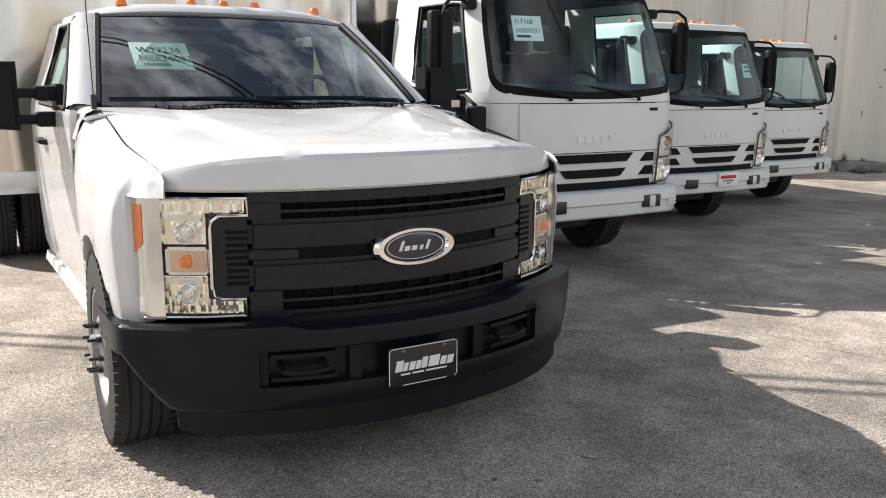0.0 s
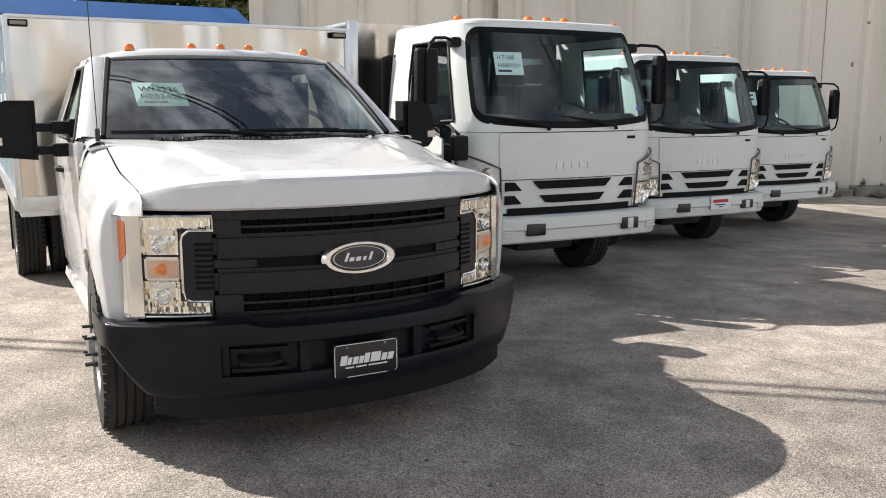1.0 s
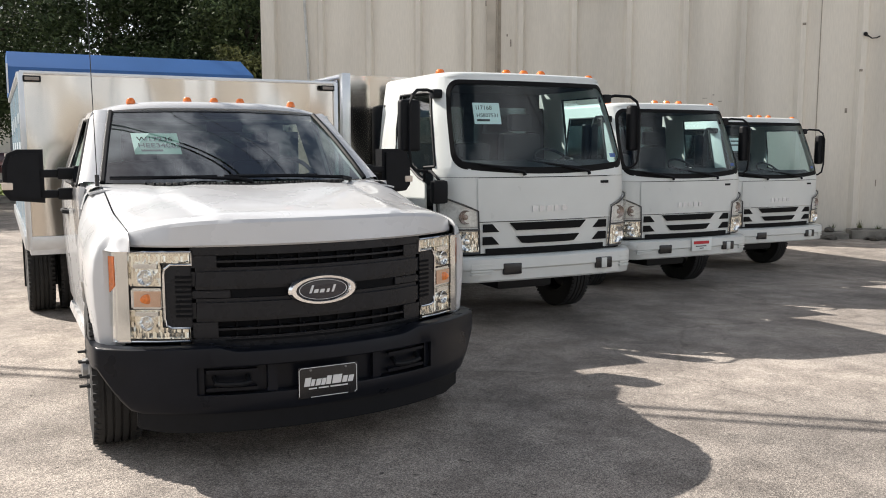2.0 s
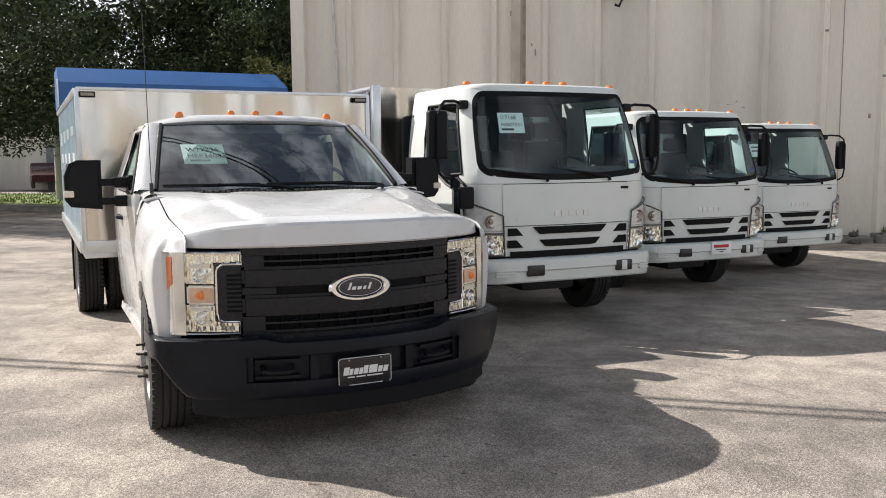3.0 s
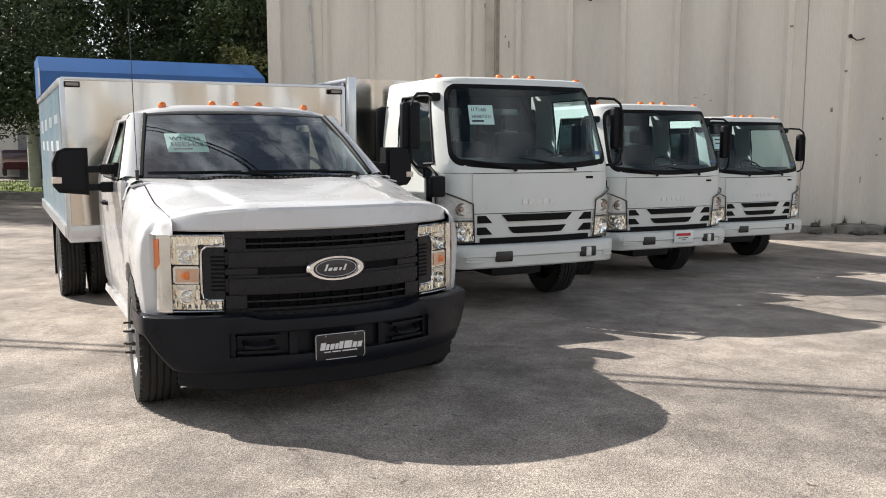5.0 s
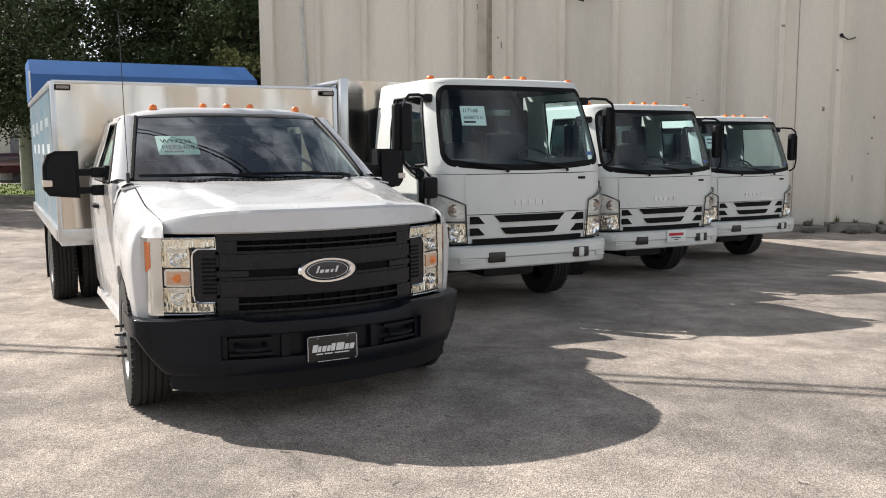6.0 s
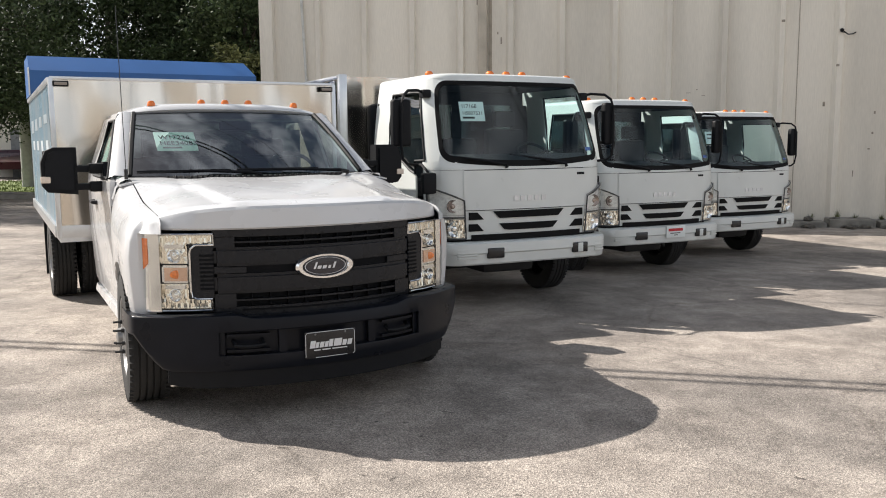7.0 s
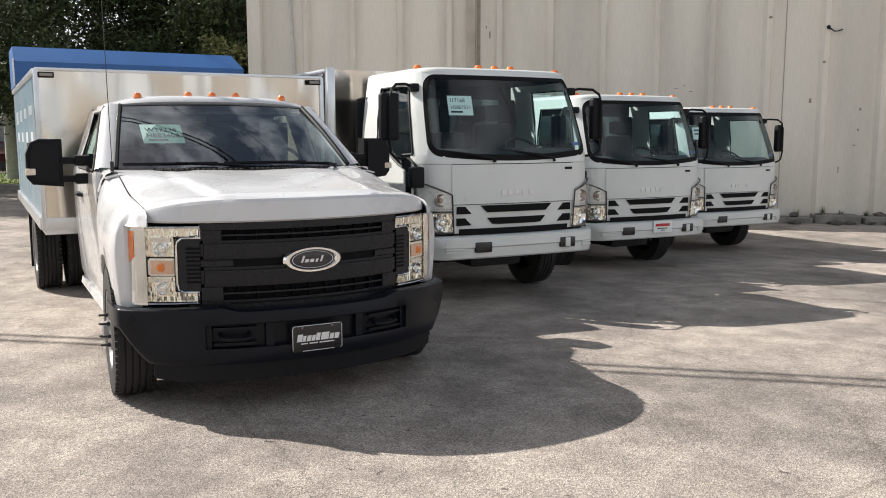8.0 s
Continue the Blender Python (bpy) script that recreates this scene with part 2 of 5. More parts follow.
def asphalt_material():
    m = bpy.data.materials.new("worn_asphalt")
    m.use_nodes = True
    n, l = m.node_tree.nodes, m.node_tree.links
    p = n["Principled BSDF"]
    co = n.new("ShaderNodeTexCoord")

    def noise_tex(scale, detail=6, rough=0.6):
        t = n.new("ShaderNodeTexNoise")
        t.inputs["Scale"].default_value, t.inputs["Detail"].default_value, t.inputs["Roughness"].default_value = scale, detail, rough
        l.new(co.outputs["Object"], t.inputs["Vector"])
        return t

    big, mid, fine, vor = noise_tex(0.45), noise_tex(2.2, 8, 0.7), noise_tex(160, 3, 0.7), n.new("ShaderNodeTexVoronoi")
    vor.inputs["Scale"].default_value = 125
    l.new(co.outputs["Object"], vor.inputs["Vector"])
    r1 = n.new("ShaderNodeValToRGB")
    r1.color_ramp.elements[0].position, r1.color_ramp.elements[0].color = 0.36, (0.305, 0.276, 0.253, 1)
    r1.color_ramp.elements[1].position, r1.color_ramp.elements[1].color = 0.64, (0.583, 0.518, 0.462, 1)
    l.new(big.outputs["Fac"], r1.inputs[0])
    r2 = n.new("ShaderNodeValToRGB")
    r2.color_ramp.elements[0].position, r2.color_ramp.elements[0].color = 0.40, (0.66, 0.655, 0.655, 1)
    r2.color_ramp.elements[1].position, r2.color_ramp.elements[1].color = 0.6, (1, 1, 1, 1)
    l.new(mid.outputs["Fac"], r2.inputs[0])
    r3 = n.new("ShaderNodeValToRGB")
    r3.color_ramp.elements[0].position, r3.color_ramp.elements[0].color = 0.40, (0.46, 0.46, 0.465, 1)
    r3.color_ramp.elements[1].position, r3.color_ramp.elements[1].color = 0.58, (1.22, 1.22, 1.20, 1)
    l.new(fine.outputs["Fac"], r3.inputs[0])
    x1, x2 = n.new("ShaderNodeMixRGB"), n.new("ShaderNodeMixRGB")
    for x in (x1, x2):
        x.blend_type, x.inputs[0].default_value = "MULTIPLY", 1.0
    l.new(r1.outputs[0], x1.inputs[1])
    l.new(r2.outputs[0], x1.inputs[2])
    l.new(x1.outputs[0], x2.inputs[1])
    l.new(r3.outputs[0], x2.inputs[2])
    # thin cracks
    warp = n.new("ShaderNodeMixRGB")
    warp.blend_type, warp.inputs[0].default_value = "ADD", 0.35
    l.new(co.outputs["Object"], warp.inputs[1])
    l.new(mid.outputs["Color"], warp.inputs[2])
    cr = n.new("ShaderNodeTexVoronoi")
    cr.feature, cr.inputs["Scale"].default_value = "DISTANCE_TO_EDGE", 0.34
    l.new(warp.outputs[0], cr.inputs["Vector"])
    rc = n.new("ShaderNodeValToRGB")
    rc.color_ramp.elements[0].position, rc.color_ramp.elements[0].color = 0.0, (0.28, 0.26, 0.24, 1)
    rc.color_ramp.elements[1].position, rc.color_ramp.elements[1].color = 0.0055, (1, 1, 1, 1)
    l.new(cr.outputs["Distance"], rc.inputs[0])
    x3 = n.new("ShaderNodeMixRGB")
    x3.blend_type, x3.inputs[0].default_value = "MULTIPLY", 0.4
    l.new(x2.outputs[0], x3.inputs[1])
    l.new(rc.outputs[0], x3.inputs[2])
    # pale and dark chips of stone
    chip = n.new("ShaderNodeValToRGB")
    chip.color_ramp.elements[0].position, chip.color_ramp.elements[0].color = 0.10, (0.56, 0.56, 0.565, 1)
    chip.color_ramp.elements[1].position, chip.color_ramp.elements[1].color = 0.9, (1.30, 1.29, 1.27, 1)
    l.new(vor.outputs["Color"], chip.inputs[0])
    x4 = n.new("ShaderNodeMixRGB")
    x4.blend_type, x4.inputs[0].default_value = "MULTIPLY", 1.0
    l.new(x3.outputs[0], x4.inputs[1])
    l.new(chip.outputs[0], x4.inputs[2])
    # sparse dark pits
    pit = n.new("ShaderNodeTexVoronoi")
    pit.inputs["Scale"].default_value = 4.5
    l.new(warp.outputs[0], pit.inputs["Vector"])
    rp = n.new("ShaderNodeValToRGB")
    rp.color_ramp.elements[0].position, rp.color_ramp.elements[0].color = 0.05, (0.4, 0.4, 0.4, 1)
    rp.color_ramp.elements[1].position, rp.color_ramp.elements[1].color = 0.08, (1, 1, 1, 1)
    l.new(pit.outputs["Distance"], rp.inputs[0])
    x5 = n.new("ShaderNodeMixRGB")
    x5.blend_type, x5.inputs[0].default_value = "MULTIPLY", 1.0
    l.new(x4.outputs[0], x5.inputs[1])
    l.new(rp.outputs[0], x5.inputs[2])
    l.new(x5.outputs[0], p.inputs["Base Color"])
    p.inputs["Roughness"].default_value = 0.88
    p.inputs["Specular IOR Level"].default_value = 0.3
    b1, b2 = n.new("ShaderNodeBump"), n.new("ShaderNodeBump")
    b1.inputs["Strength"].default_value, b1.inputs["Distance"].default_value = 0.45, 0.007
    b2.inputs["Strength"].default_value, b2.inputs["Distance"].default_value = 0.38, 0.009
    l.new(vor.outputs["Distance"], b1.inputs["Height"])
    l.new(fine.outputs["Fac"], b2.inputs["Height"])
    l.new(b2.outputs[0], b1.inputs["Normal"])
    l.new(b1.outputs[0], p.inputs["Normal"])
    return m


ASPHALT = asphalt_material()
xs, ys = spaced(-1500, 1500, (-9, 12), 0.5, 1.35), spaced(-1500, 1500, (-6, 21), 0.5, 1.35)
bm = BM()
skin(bm, [[(x, y, ground_z(x, y) + 0.008 * noise.noise((x * 0.7, y * 0.7, 0))) for x in xs] for y in ys])
ground = tagged(mesh_object("ground", bm, ASPHALT, 60), "worn pale grey asphalt lot with fine cracks", "ground", kind="structure")

# ---- precast wall, parallel ribs, kerb ----
WALL_AT, WALL_TURN, RIB = Vector((-3.64, 20.2, 0)), -8.9, 1.22
wall = thing("wall_north", pose(WALL_AT.x, WALL_AT.y, -0.42, 0, 0, WALL_TURN), "tall beige painted precast concrete wall with vertical ribs", "wall", kind="structure")
WX0, WX1, WH = -1.22, 46.0, 8.0
bm = BM()
box(bm, WX0, WX1, 0.0, 0.3, 0, WH)
part("panel", bm, BEIGE, wall, angle=0)
bm = BM()
box(bm, WX0 - 0.36, WX0 - 0.002, -0.16, 14.0, 0, WH + 0.05, 0.02)
part("corner_pier", bm, BEIGE, wall)
for i in range(0, 36):
    bm = BM()
    x = i * RIB
    prism(bm, [(x - 0.17, 0.002), (x - 0.09, -0.11), (x + 0.02, -0.11), (x + 0.05, 0.002)], "z", 0, WH)
    part("rib", bm, BEIGE, wall, angle=0)
for x, w in ((3.55 * RIB, 0.04), (9.27 * RIB, 0.007), (16.0 * RIB, 0.007)):
    bm = BM()
    box(bm, x - w, x + w, -0.012, 0.0, 0.3, WH)
    part("joint", bm, M("brown_joint", (0.44, 0.39, 0.32), 0.9), wall)
bm = BM()
box(bm, 3.32 * RIB, 3.5 * RIB, -0.16, -0.003, 0.3, WH, 0.02)
part("downpipe", bm, M("stained_pipe", (0.58, 0.52, 0.43), 0.7, var=0.12, scale=1.5), wall, "stained boxed downpipe")
bm = BM()
tube(bm, [(-0.55, -0.06, WH - 0.4), (-0.42, -0.06, 4.5), (-0.25, -0.06, 0.4)], 0.035)
part("conduit", bm, M("pale_conduit", (0.66, 0.66, 0.63), 0.5), wall, "pale leaning conduit pipe")
bm = BM()
box(bm, 4.95 * RIB, 5.55 * RIB, -0.24, -0.11, 5.62, 5.98, 0.02)
tube(bm, [(5.3 * RIB, -0.2, 5.64), (5.42 * RIB, -0.22, 5.45), (5.36 * RIB, -0.22, 5.3), (5.28 * RIB, -0.22, 5.34)], 0.035)
part("wall_lamp", bm, DARK_STEEL, wall, "dark floodlight fitting with a loose cable")
MARK = M("brown_spall_mark", (0.42, 0.37, 0.30), 0.9, var=0.2, scale=20)
for x, z, w, h in ((9.94, 3.59, 0.06, 0.05), (8.98, 4.59, 0.07, 0.05), (3.29, 5.29, 0.03, 0.12), (3.77, 4.37, 0.035, 0.16), (3.70, 4.55, 0.03, 0.06), (7.35, 3.05, 0.10, 0.012), (7.62, 2.98, 0.08, 0.014), (7.5, 3.12, 0.04, 0.02), (10.62, 2.55, 0.04, 0.06), (10.6, 2.1, 0.04, 0.05), (10.55, 1.75, 0.05, 0.03), (10.3, 1.2, 0.02, 0.14), (9.75, 2.75, 0.05, 0.1), (5.9, 3.4, 0.05, 0.05)):
    bm = BM()
    box(bm, x * RIB - w / 2, x * RIB + w / 2, -0.008 if not abs(x - round(x)) < 0.08 else -0.125, 0.0, z - h / 2, z + h / 2, 0.003)
    part("spall_mark", bm, MARK, wall)
bm = BM()
lathe(bm, [(0, -0.19), (0.035, -0.18), (0.045, -0.15), (0.035, -0.12), (0, -0.11)], 12, "y", (10.0 * RIB - 0.03, 0.0, 4.34))
tube(bm, [(10.0 * RIB, -0.15, 4.32), (10.0 * RIB + 0.1, -0.13, 4.25), (10.0 * RIB + 0.2, -0.1, 4.26), (10.0 * RIB + 0.28, -0.02, 4.3)], 0.014, 6)
part("camera_mount", bm, DARK_STEEL, wall, "small black fitting with a stub of wire")
for i in range(46):
    if i in (11, 17, 26):
        continue
    bm = BM()
    x = i - 1.0
    box(bm, x + 0.012, x + 0.95 + 0.04 * random.random(), -0.72 + 0.07 * random.random(), -0.02, -0.3, 0.13 + 0.11 * random.random(), 0.035)
    bm.transform(pose(x, 0, 0, 0, 0, random.uniform(-1.5, 1.5)) @ pose(-x, 0, 0))
    part("kerb_stone", bm, CONCRETE, wall)


# ---- wheels ----
def wheel(parent, x, y, z, R, W, side, dish, rim_mat, studs=False, ntread=5):
    """A tyre with grooves, a dished steel rim and its nuts. side: -1 or 1, where the outer face looks."""
    w = new("wheel")
    w.parent = parent
    w.location = (x, y, z)
    h = W / 2
    prof = [(R * 0.56, -h * 0.75), (R * 0.62, -h * 0.96), (R * 0.82, -h), (R * 0.95, -h * 0.93), (R * 0.985, -h * 0.8)]
    for k in range(ntread):
        a, b = lerp(-0.78, 0.78, k / ntread) * h, lerp(-0.78, 0.78, (k + 1) / ntread) * h
        prof += [(R, a + 0.004), (R, b - 0.008), (R - 0.011, b - 0.006), (R - 0.011, b + 0.002)]
    prof += [(R * 0.985, h * 0.8), (R * 0.95, h * 0.93), (R * 0.82, h), (R * 0.62, h * 0.96), (R * 0.56, h * 0.75)]
    part("tyre", lathe(BM(), prof, 64), RUBBER, w)
    bm = BM()
    for k in range(56):
        a = 2 * math.pi * k / 56
        for s in (-1, 1):
            bl = BM()
            box(bl, s * h * 0.80 - 0.018, s * h * 0.80 + 0.018, -0.011, 0.011, R * 0.955, R + 0.001)
            bl.transform(Matrix.Rotation(a, 4, "X"))
            me = bpy.data.meshes.new("block")
            bl.to_mesh(me)
            bl.free()
            bm.from_mesh(me)
            bpy.data.meshes.remove(me)
    tagged(part("tread", bm, RUBBER, w, angle=0), kind="stuff")
    s = side
    rp = [(R * 0.57, s * h * 0.78), (R * 0.60, s * h * 0.92), (R * 0.57, s * h * 0.90), (R * 0.52, s * h * 0.6), (R * 0.47, s * h * dish[0]), (R * 0.30, s * h * dish[1]), (R * 0.28, s * h * dish[1]), (R * 0.2, s * h * (dish[1] + 0.08)), (0.0, s * h * (dish[1] + 0.08))]
    part("rim", lathe(BM(), rp, 40), rim_mat, w)
    bm = BM()
    lathe(bm, [(0, s * h * dish[1]), (R * 0.15, s * h * dish[1]), (R * 0.13, s * (h * dish[1] + 0.035)), (0, s * (h * dish[1] + 0.045))], 20)
    part("hub", bm, rim_mat, w)
    for k in range(8):
        a = 2 * math.pi * k / 8 + 0.2
        c = (s * h * dish[1], R * 0.245 * math.cos(a), R * 0.245 * math.sin(a))
        bm = BM()
        L = 0.055 if studs else 0.03
        lathe(bm, [(0, 0), (0.013, 0), (0.013, s * L * 0.35), (0.0065, s * L * 0.36), (0.0065, s * L), (0, s * L)], 8, c=c)
        part("wheel_nut", bm, DARK_STEEL if studs else STEEL, w)
    return w


DEEP = M("deep_black", (0.004, 0.004, 0.0045), 0.7, var=0.05, spec=0.2)
LAMP_GREY = M("grey_lamp_housing", (0.45, 0.45, 0.44), 0.35, 0.3)
LAMP_CLEAR = M("clear_lamp_reflector", (0.95, 0.95, 0.93), 0.22, 0.2, var=0.1, scale=25, bump=0.5, bscale=50)
LAMP_BULB = M("dull_amber_bulb", (0.45, 0.36, 0.32), 0.25, 0.6)


def roof_lamp(parent, x, y, z, r=0.035):
    bm = BM()
    lathe(bm, [(0, 0.042), (r * 0.6, 0.038), (r * 0.9, 0.026), (r * 1.05, 0.008), (r, 0), (0, 0)], 16, "z", (x, y, z))
    part("roof_lamp", bm, AMBER, parent, "amber roof marker lamp")


def bars(parent, name, rects, y, material, thick=0.003):
    """Plain bars that stand in for lettering, in an upright plane at y."""
    for x0, x1, z0, z1 in rects:
        bm = BM()
        box(bm, x0, x1, y - thick, y, z0, z1)
        part(name, bm, material, parent)


def lettering(parent, text, size, m, material, extrude=0.0006):
    """Words in the built-in font as a mesh part; m places them."""
    cu = bpy.data.curves.new("lettering", "FONT")
    cu.body, cu.size, cu.extrude = text, size, extrude
    ob = bpy.data.objects.new("lettering", cu)
    scene.collection.objects.link(ob)
    bpy.context.view_layer.update()
    me = bpy.data.meshes.new_from_object(ob.evaluated_get(bpy.context.evaluated_depsgraph_get()))
    bpy.data.objects.remove(ob)
    me.materials.clear()
    me.materials.append(material)
    o = new("lettering", me)
    o.parent = parent
    o.matrix_local = m
    return o


def steering_wheel(parent, x, y, z, tilt, r=0.19):
    bm = BM()
    lathe(bm, [(r + 0.014 * math.cos(a * math.pi / 4), 0.014 * math.sin(a * math.pi / 4)) for a in range(9)], 28, "z")
    for a in (0.3, 2.84, 4.71):
        tube(bm, [(0, 0, -0.02), (r * math.cos(a), r * math.sin(a), 0)], 0.014, 6)
    bm.transform(pose(x, y, z, tilt))
    part("steering_wheel", bm, DASH, parent)


# ---- low cab-over trucks ----
CAB_W = [(0.70, 0.95), (1.0, 0.982), (1.45, 0.985), (1.9, 0.95), (2.25, 0.895)]
CAB_F = [(0.70, 0.125), (1.0, 0.11), (1.40, 0.115), (1.55, 0.15), (2.25, 0.42)]
BOW, CAB_TOP = 0.10, 2.25


def front_y(x, z):
    return curve_at(CAB_F, z) + BOW * x * x


def cab_outline(z, n=7, inset=0.0, back=1.72):
    """Half of the cab's outline at a height: from the middle of the front round the corner to the back."""
    w, f = curve_at(CAB_W, z) - inset, curve_at(CAB_F, z) + inset
    out = [(w * t, f + BOW * (w * t) ** 2) for t in (0, 0.2, 0.4, 0.6, 0.70, 0.78)]
    x0, y0 = out[-1]
    for k in range(1, n + 1):
        a = math.pi / 2 * k / n
        out.append((x0 + (w - x0) * math.sin(a), y0 + 0.05 * math.sin(a) + 0.22 * (1 - math.cos(a))))
    for y in (0.62, 0.75, 1.0, 1.3, 1.6, back):
        out.append((w, max(y, out[-1][1] + 0.001)))
    return out


def sheet(z0, z1, i0, i1, nz=6, both=False, inset=0.0, thick=0.02):
    """A stretch of the cab's skin between two heights and two places of the outline; both: across the middle.
    A height may be a function of the point (x, y) of the outline."""
    fa = z0 if callable(z0) else (lambda x, y: z0)
    fb = z1 if callable(z1) else (lambda x, y: z1)

    def layer(ins):
        rows = []
        for k in range(nz + 1):
            half = []
            for i in range(i0, i1 + 1):
                x, y = cab_outline(1.2, inset=inset)[i]
                z = lerp(fa(x, y), fb(x, y), k / nz)
                x, y = cab_outline(z, inset=ins)[i]
                half.append((x, y, z))
            rows.append([(-x, y, z) for x, y, z in half[::-1]] + half[1:] if both else half)
        return rows
    bm = BM()
    out = layer(inset)
    skin(bm, out)
    if thick:
        inn = layer(inset + thick)
        skin(bm, inn)
        for a, b in ((out[0], inn[0]), (out[-1], inn[-1]), ([r[0] for r in out], [r[0] for r in inn]), ([r[-1] for r in out], [r[-1] for r in inn])):
            skin(bm, [a, b])
        bmesh.ops.remove_doubles(bm, verts=bm.verts[:], dist=1e-5)
    return bm


def on_front(u, z, inset=0.0, last=8):
    """A point of the cab's front; u from -1 to 1 runs between the two windshield pillars."""
    o = cab_outline(z, inset=inset)[:last + 1]
    lens = [0.0]
    for p, q in zip(o, o[1:]):
        lens.append(lens[-1] + math.hypot(q[0] - p[0], q[1] - p[1]))
    s = abs(u) * lens[-1]
    for i in range(len(o) - 1):
        if s <= lens[i + 1] + 1e-9:
            t = (s - lens[i]) / (lens[i + 1] - lens[i])
            break
    x, y = lerp(o[i][0], o[i + 1][0], t), lerp(o[i][1], o[i + 1][1], t)
    return (math.copysign(x, u), y, z)


def loop_on_front(a, zlo, zhi, r, inset):
    """A closed loop with rounded corners on the cab's front. Its lower edge hangs in the middle."""
    ru, zc, h, pts = r / 0.9, (zlo + zhi) / 2, (zhi - zlo) / 2, []
    for k, (su, sz) in enumerate(((1, 1), (-1, 1), (-1, -1), (1, -1))):
        for j in range(7):
            t = math.pi / 2 * (k + j / 6)
            pts.append((su * (a - ru) + ru * math.cos(t), zc + sz * (h - r) + r * math.sin(t)))
        n2 = 14 if k in (0, 2) else 6
        nu, nz = ((-1, 1), (-1, -1), (1, -1), (1, 1))[k]
        p, q = pts[-1], ((nu * (a - ru), zc + sz * h) if k in (0, 2) else (su * a, zc + nz * (h - r)))
        pts += [(lerp(p[0], q[0], j / n2), lerp(p[1], q[1], j / n2)) for j in range(1, n2)]
    return [on_front(max(-1, min(1, u)), z - (0.06 * (1 - u * u) if z < zc else 0.06 * (1 - u * u) * (zhi - z) / (zhi - zc) * 0), inset) for u, z in pts]


def door_top(x, y):
    return curve_at([(0.60, 1.30), (1.10, 1.52)], y)


def cab_truck(X, Y, gz, turn, code, box_body, plate):
    t = thing("box_truck" if box_body else "chassis_truck", Matrix.Translation((0, 0, gz)) @ pose(0, 0, 0, 0, 0, turn) @ pose(X, Y, 0),
              "white cab-over truck with " + ("a white dealer plate on its bumper" if plate else "a stock sheet behind the windshield" if code else "black mirrors, parked beside the beige wall"), "truck", "cab-over trucks parked in a row")
    # skin
    part("front_panel", sheet(0.998, 1.372, 0, 4, both=True, inset=-0.010, thick=0.03), WHITE_I, t)
    part("lower_front", sheet(0.72, 0.99, 0, 4, both=True), WHITE_I, t)
    part("upper_front", sheet(1.380, lambda x, y: 1.405 + 0.06 * min(1.0, (x / 0.85) ** 2), 0, 12, both=True), WHITE_I, t)
    part("floor_pan", box(BM(), -0.9, 0.9, 0.35, 1.7, 0.66, 0.74), DARK_STEEL, t)
    for s in (-1, 1):
        f = (lambda b: b) if s > 0 else mirrored
        part("corner_panel", f(sheet(0.72, 1.376, 4, 12)), WHITE_I, t)
        door = part("door", f(sheet(0.78, door_top, 13, 17)), WHITE_I, t)
        part("rear_corner", f(sheet(0.72, CAB_TOP, 17, 18)), WHITE_I, t)
        part("rear_frame", f(sheet(door_top, CAB_TOP, 16, 17)), WHITE_I, t)
        part("front_pillar", f(sheet(1.46, CAB_TOP, 8, 11)), WHITE_I, t)
        part("quarter_window", f(sheet(1.462, 2.13, 11, 13, inset=0.02, thick=0)), CAB_GLASS, t).visible_shadow = False
        part("roof_rail", f(sheet(2.12, CAB_TOP, 11, 16)), WHITE_I, t)
        part("door_window", f(sheet(door_top, 2.13, 13, 16, inset=0.02, thick=0)), CAB_GLASS, door).visible_shadow = False
        bm = BM()
        q = [cab_outline(z)[i] + (z,) for i, z in ((11, 1.47), (11, 1.8), (11, 2.11), (14, 2.12), (16, 2.12), (16, 1.8), (16, 1.53), (15, 1.48), (14, 1.37), (13, 1.34), (13, 1.46), (11, 1.47))]
        tube(bm, q, 0.014, 6)
        part("window_seal", f(bm), BLACK, door)
        bm = BM()
        box(bm, 0.955, 0.985, 1.18, 1.34, 1.22, 1.26, 0.008)
        part("door_handle", f(bm), BLACK, door)
        bm = BM()
        lathe(bm, [(0.50, 0), (0.52, 0), (0.52, 0.24), (0.50, 0.24)], 20, c=(0.71, 1.12, 0.42), full=360)
        bmesh.ops.bisect_plane(bm, geom=bm.verts[:] + bm.edges[:] + bm.faces[:], plane_co=(0, 0, 0.62), plane_no=(0, 0, -1), clear_outer=True)
        part("wheel_arch", f(bm), BLACK, t)
    # roof: crowned, with a raised front lip
    rows = []
    for k, (dz, ins) in enumerate(((0, 0), (0.022, 0.012), (0.036, 0.04), (0.047, 0.10), (0.055, 0.25), (0.058, 0.5))):
        o = cab_outline(CAB_TOP)
        w = o[-1][0]
        ring = [(x * (1 - ins / w * 0.95), y + ins * (1 - y / 1.72) * 0.9 - ins * 0.6 * (y / 1.72), CAB_TOP + dz) for x, y in o]
        rows.append([(-x, y, z) for x, y, z in ring[::-1]] + ring[1:])
    bm = BM()
    skin(bm, rows)
    skin(bm, [[rows[-1][i] for i in range(len(rows[-1]) // 2 + 1)], [rows[-1][-1 - i] for i in range(len(rows[-1]) // 2 + 1)]])
    part("roof", bm, WHITE_I, t, angle=50)
    part("headliner", box(BM(), -0.84, 0.84, 0.66, 1.68, 2.19, 2.21), SEAT, t)
    for x in (-0.80, -0.185, 0, 0.185, 0.80):
        roof_lamp(t, x, 0.57 if abs(x) < 0.5 else 0.68, 2.296 if abs(x) < 0.5 else 2.286, 0.04)
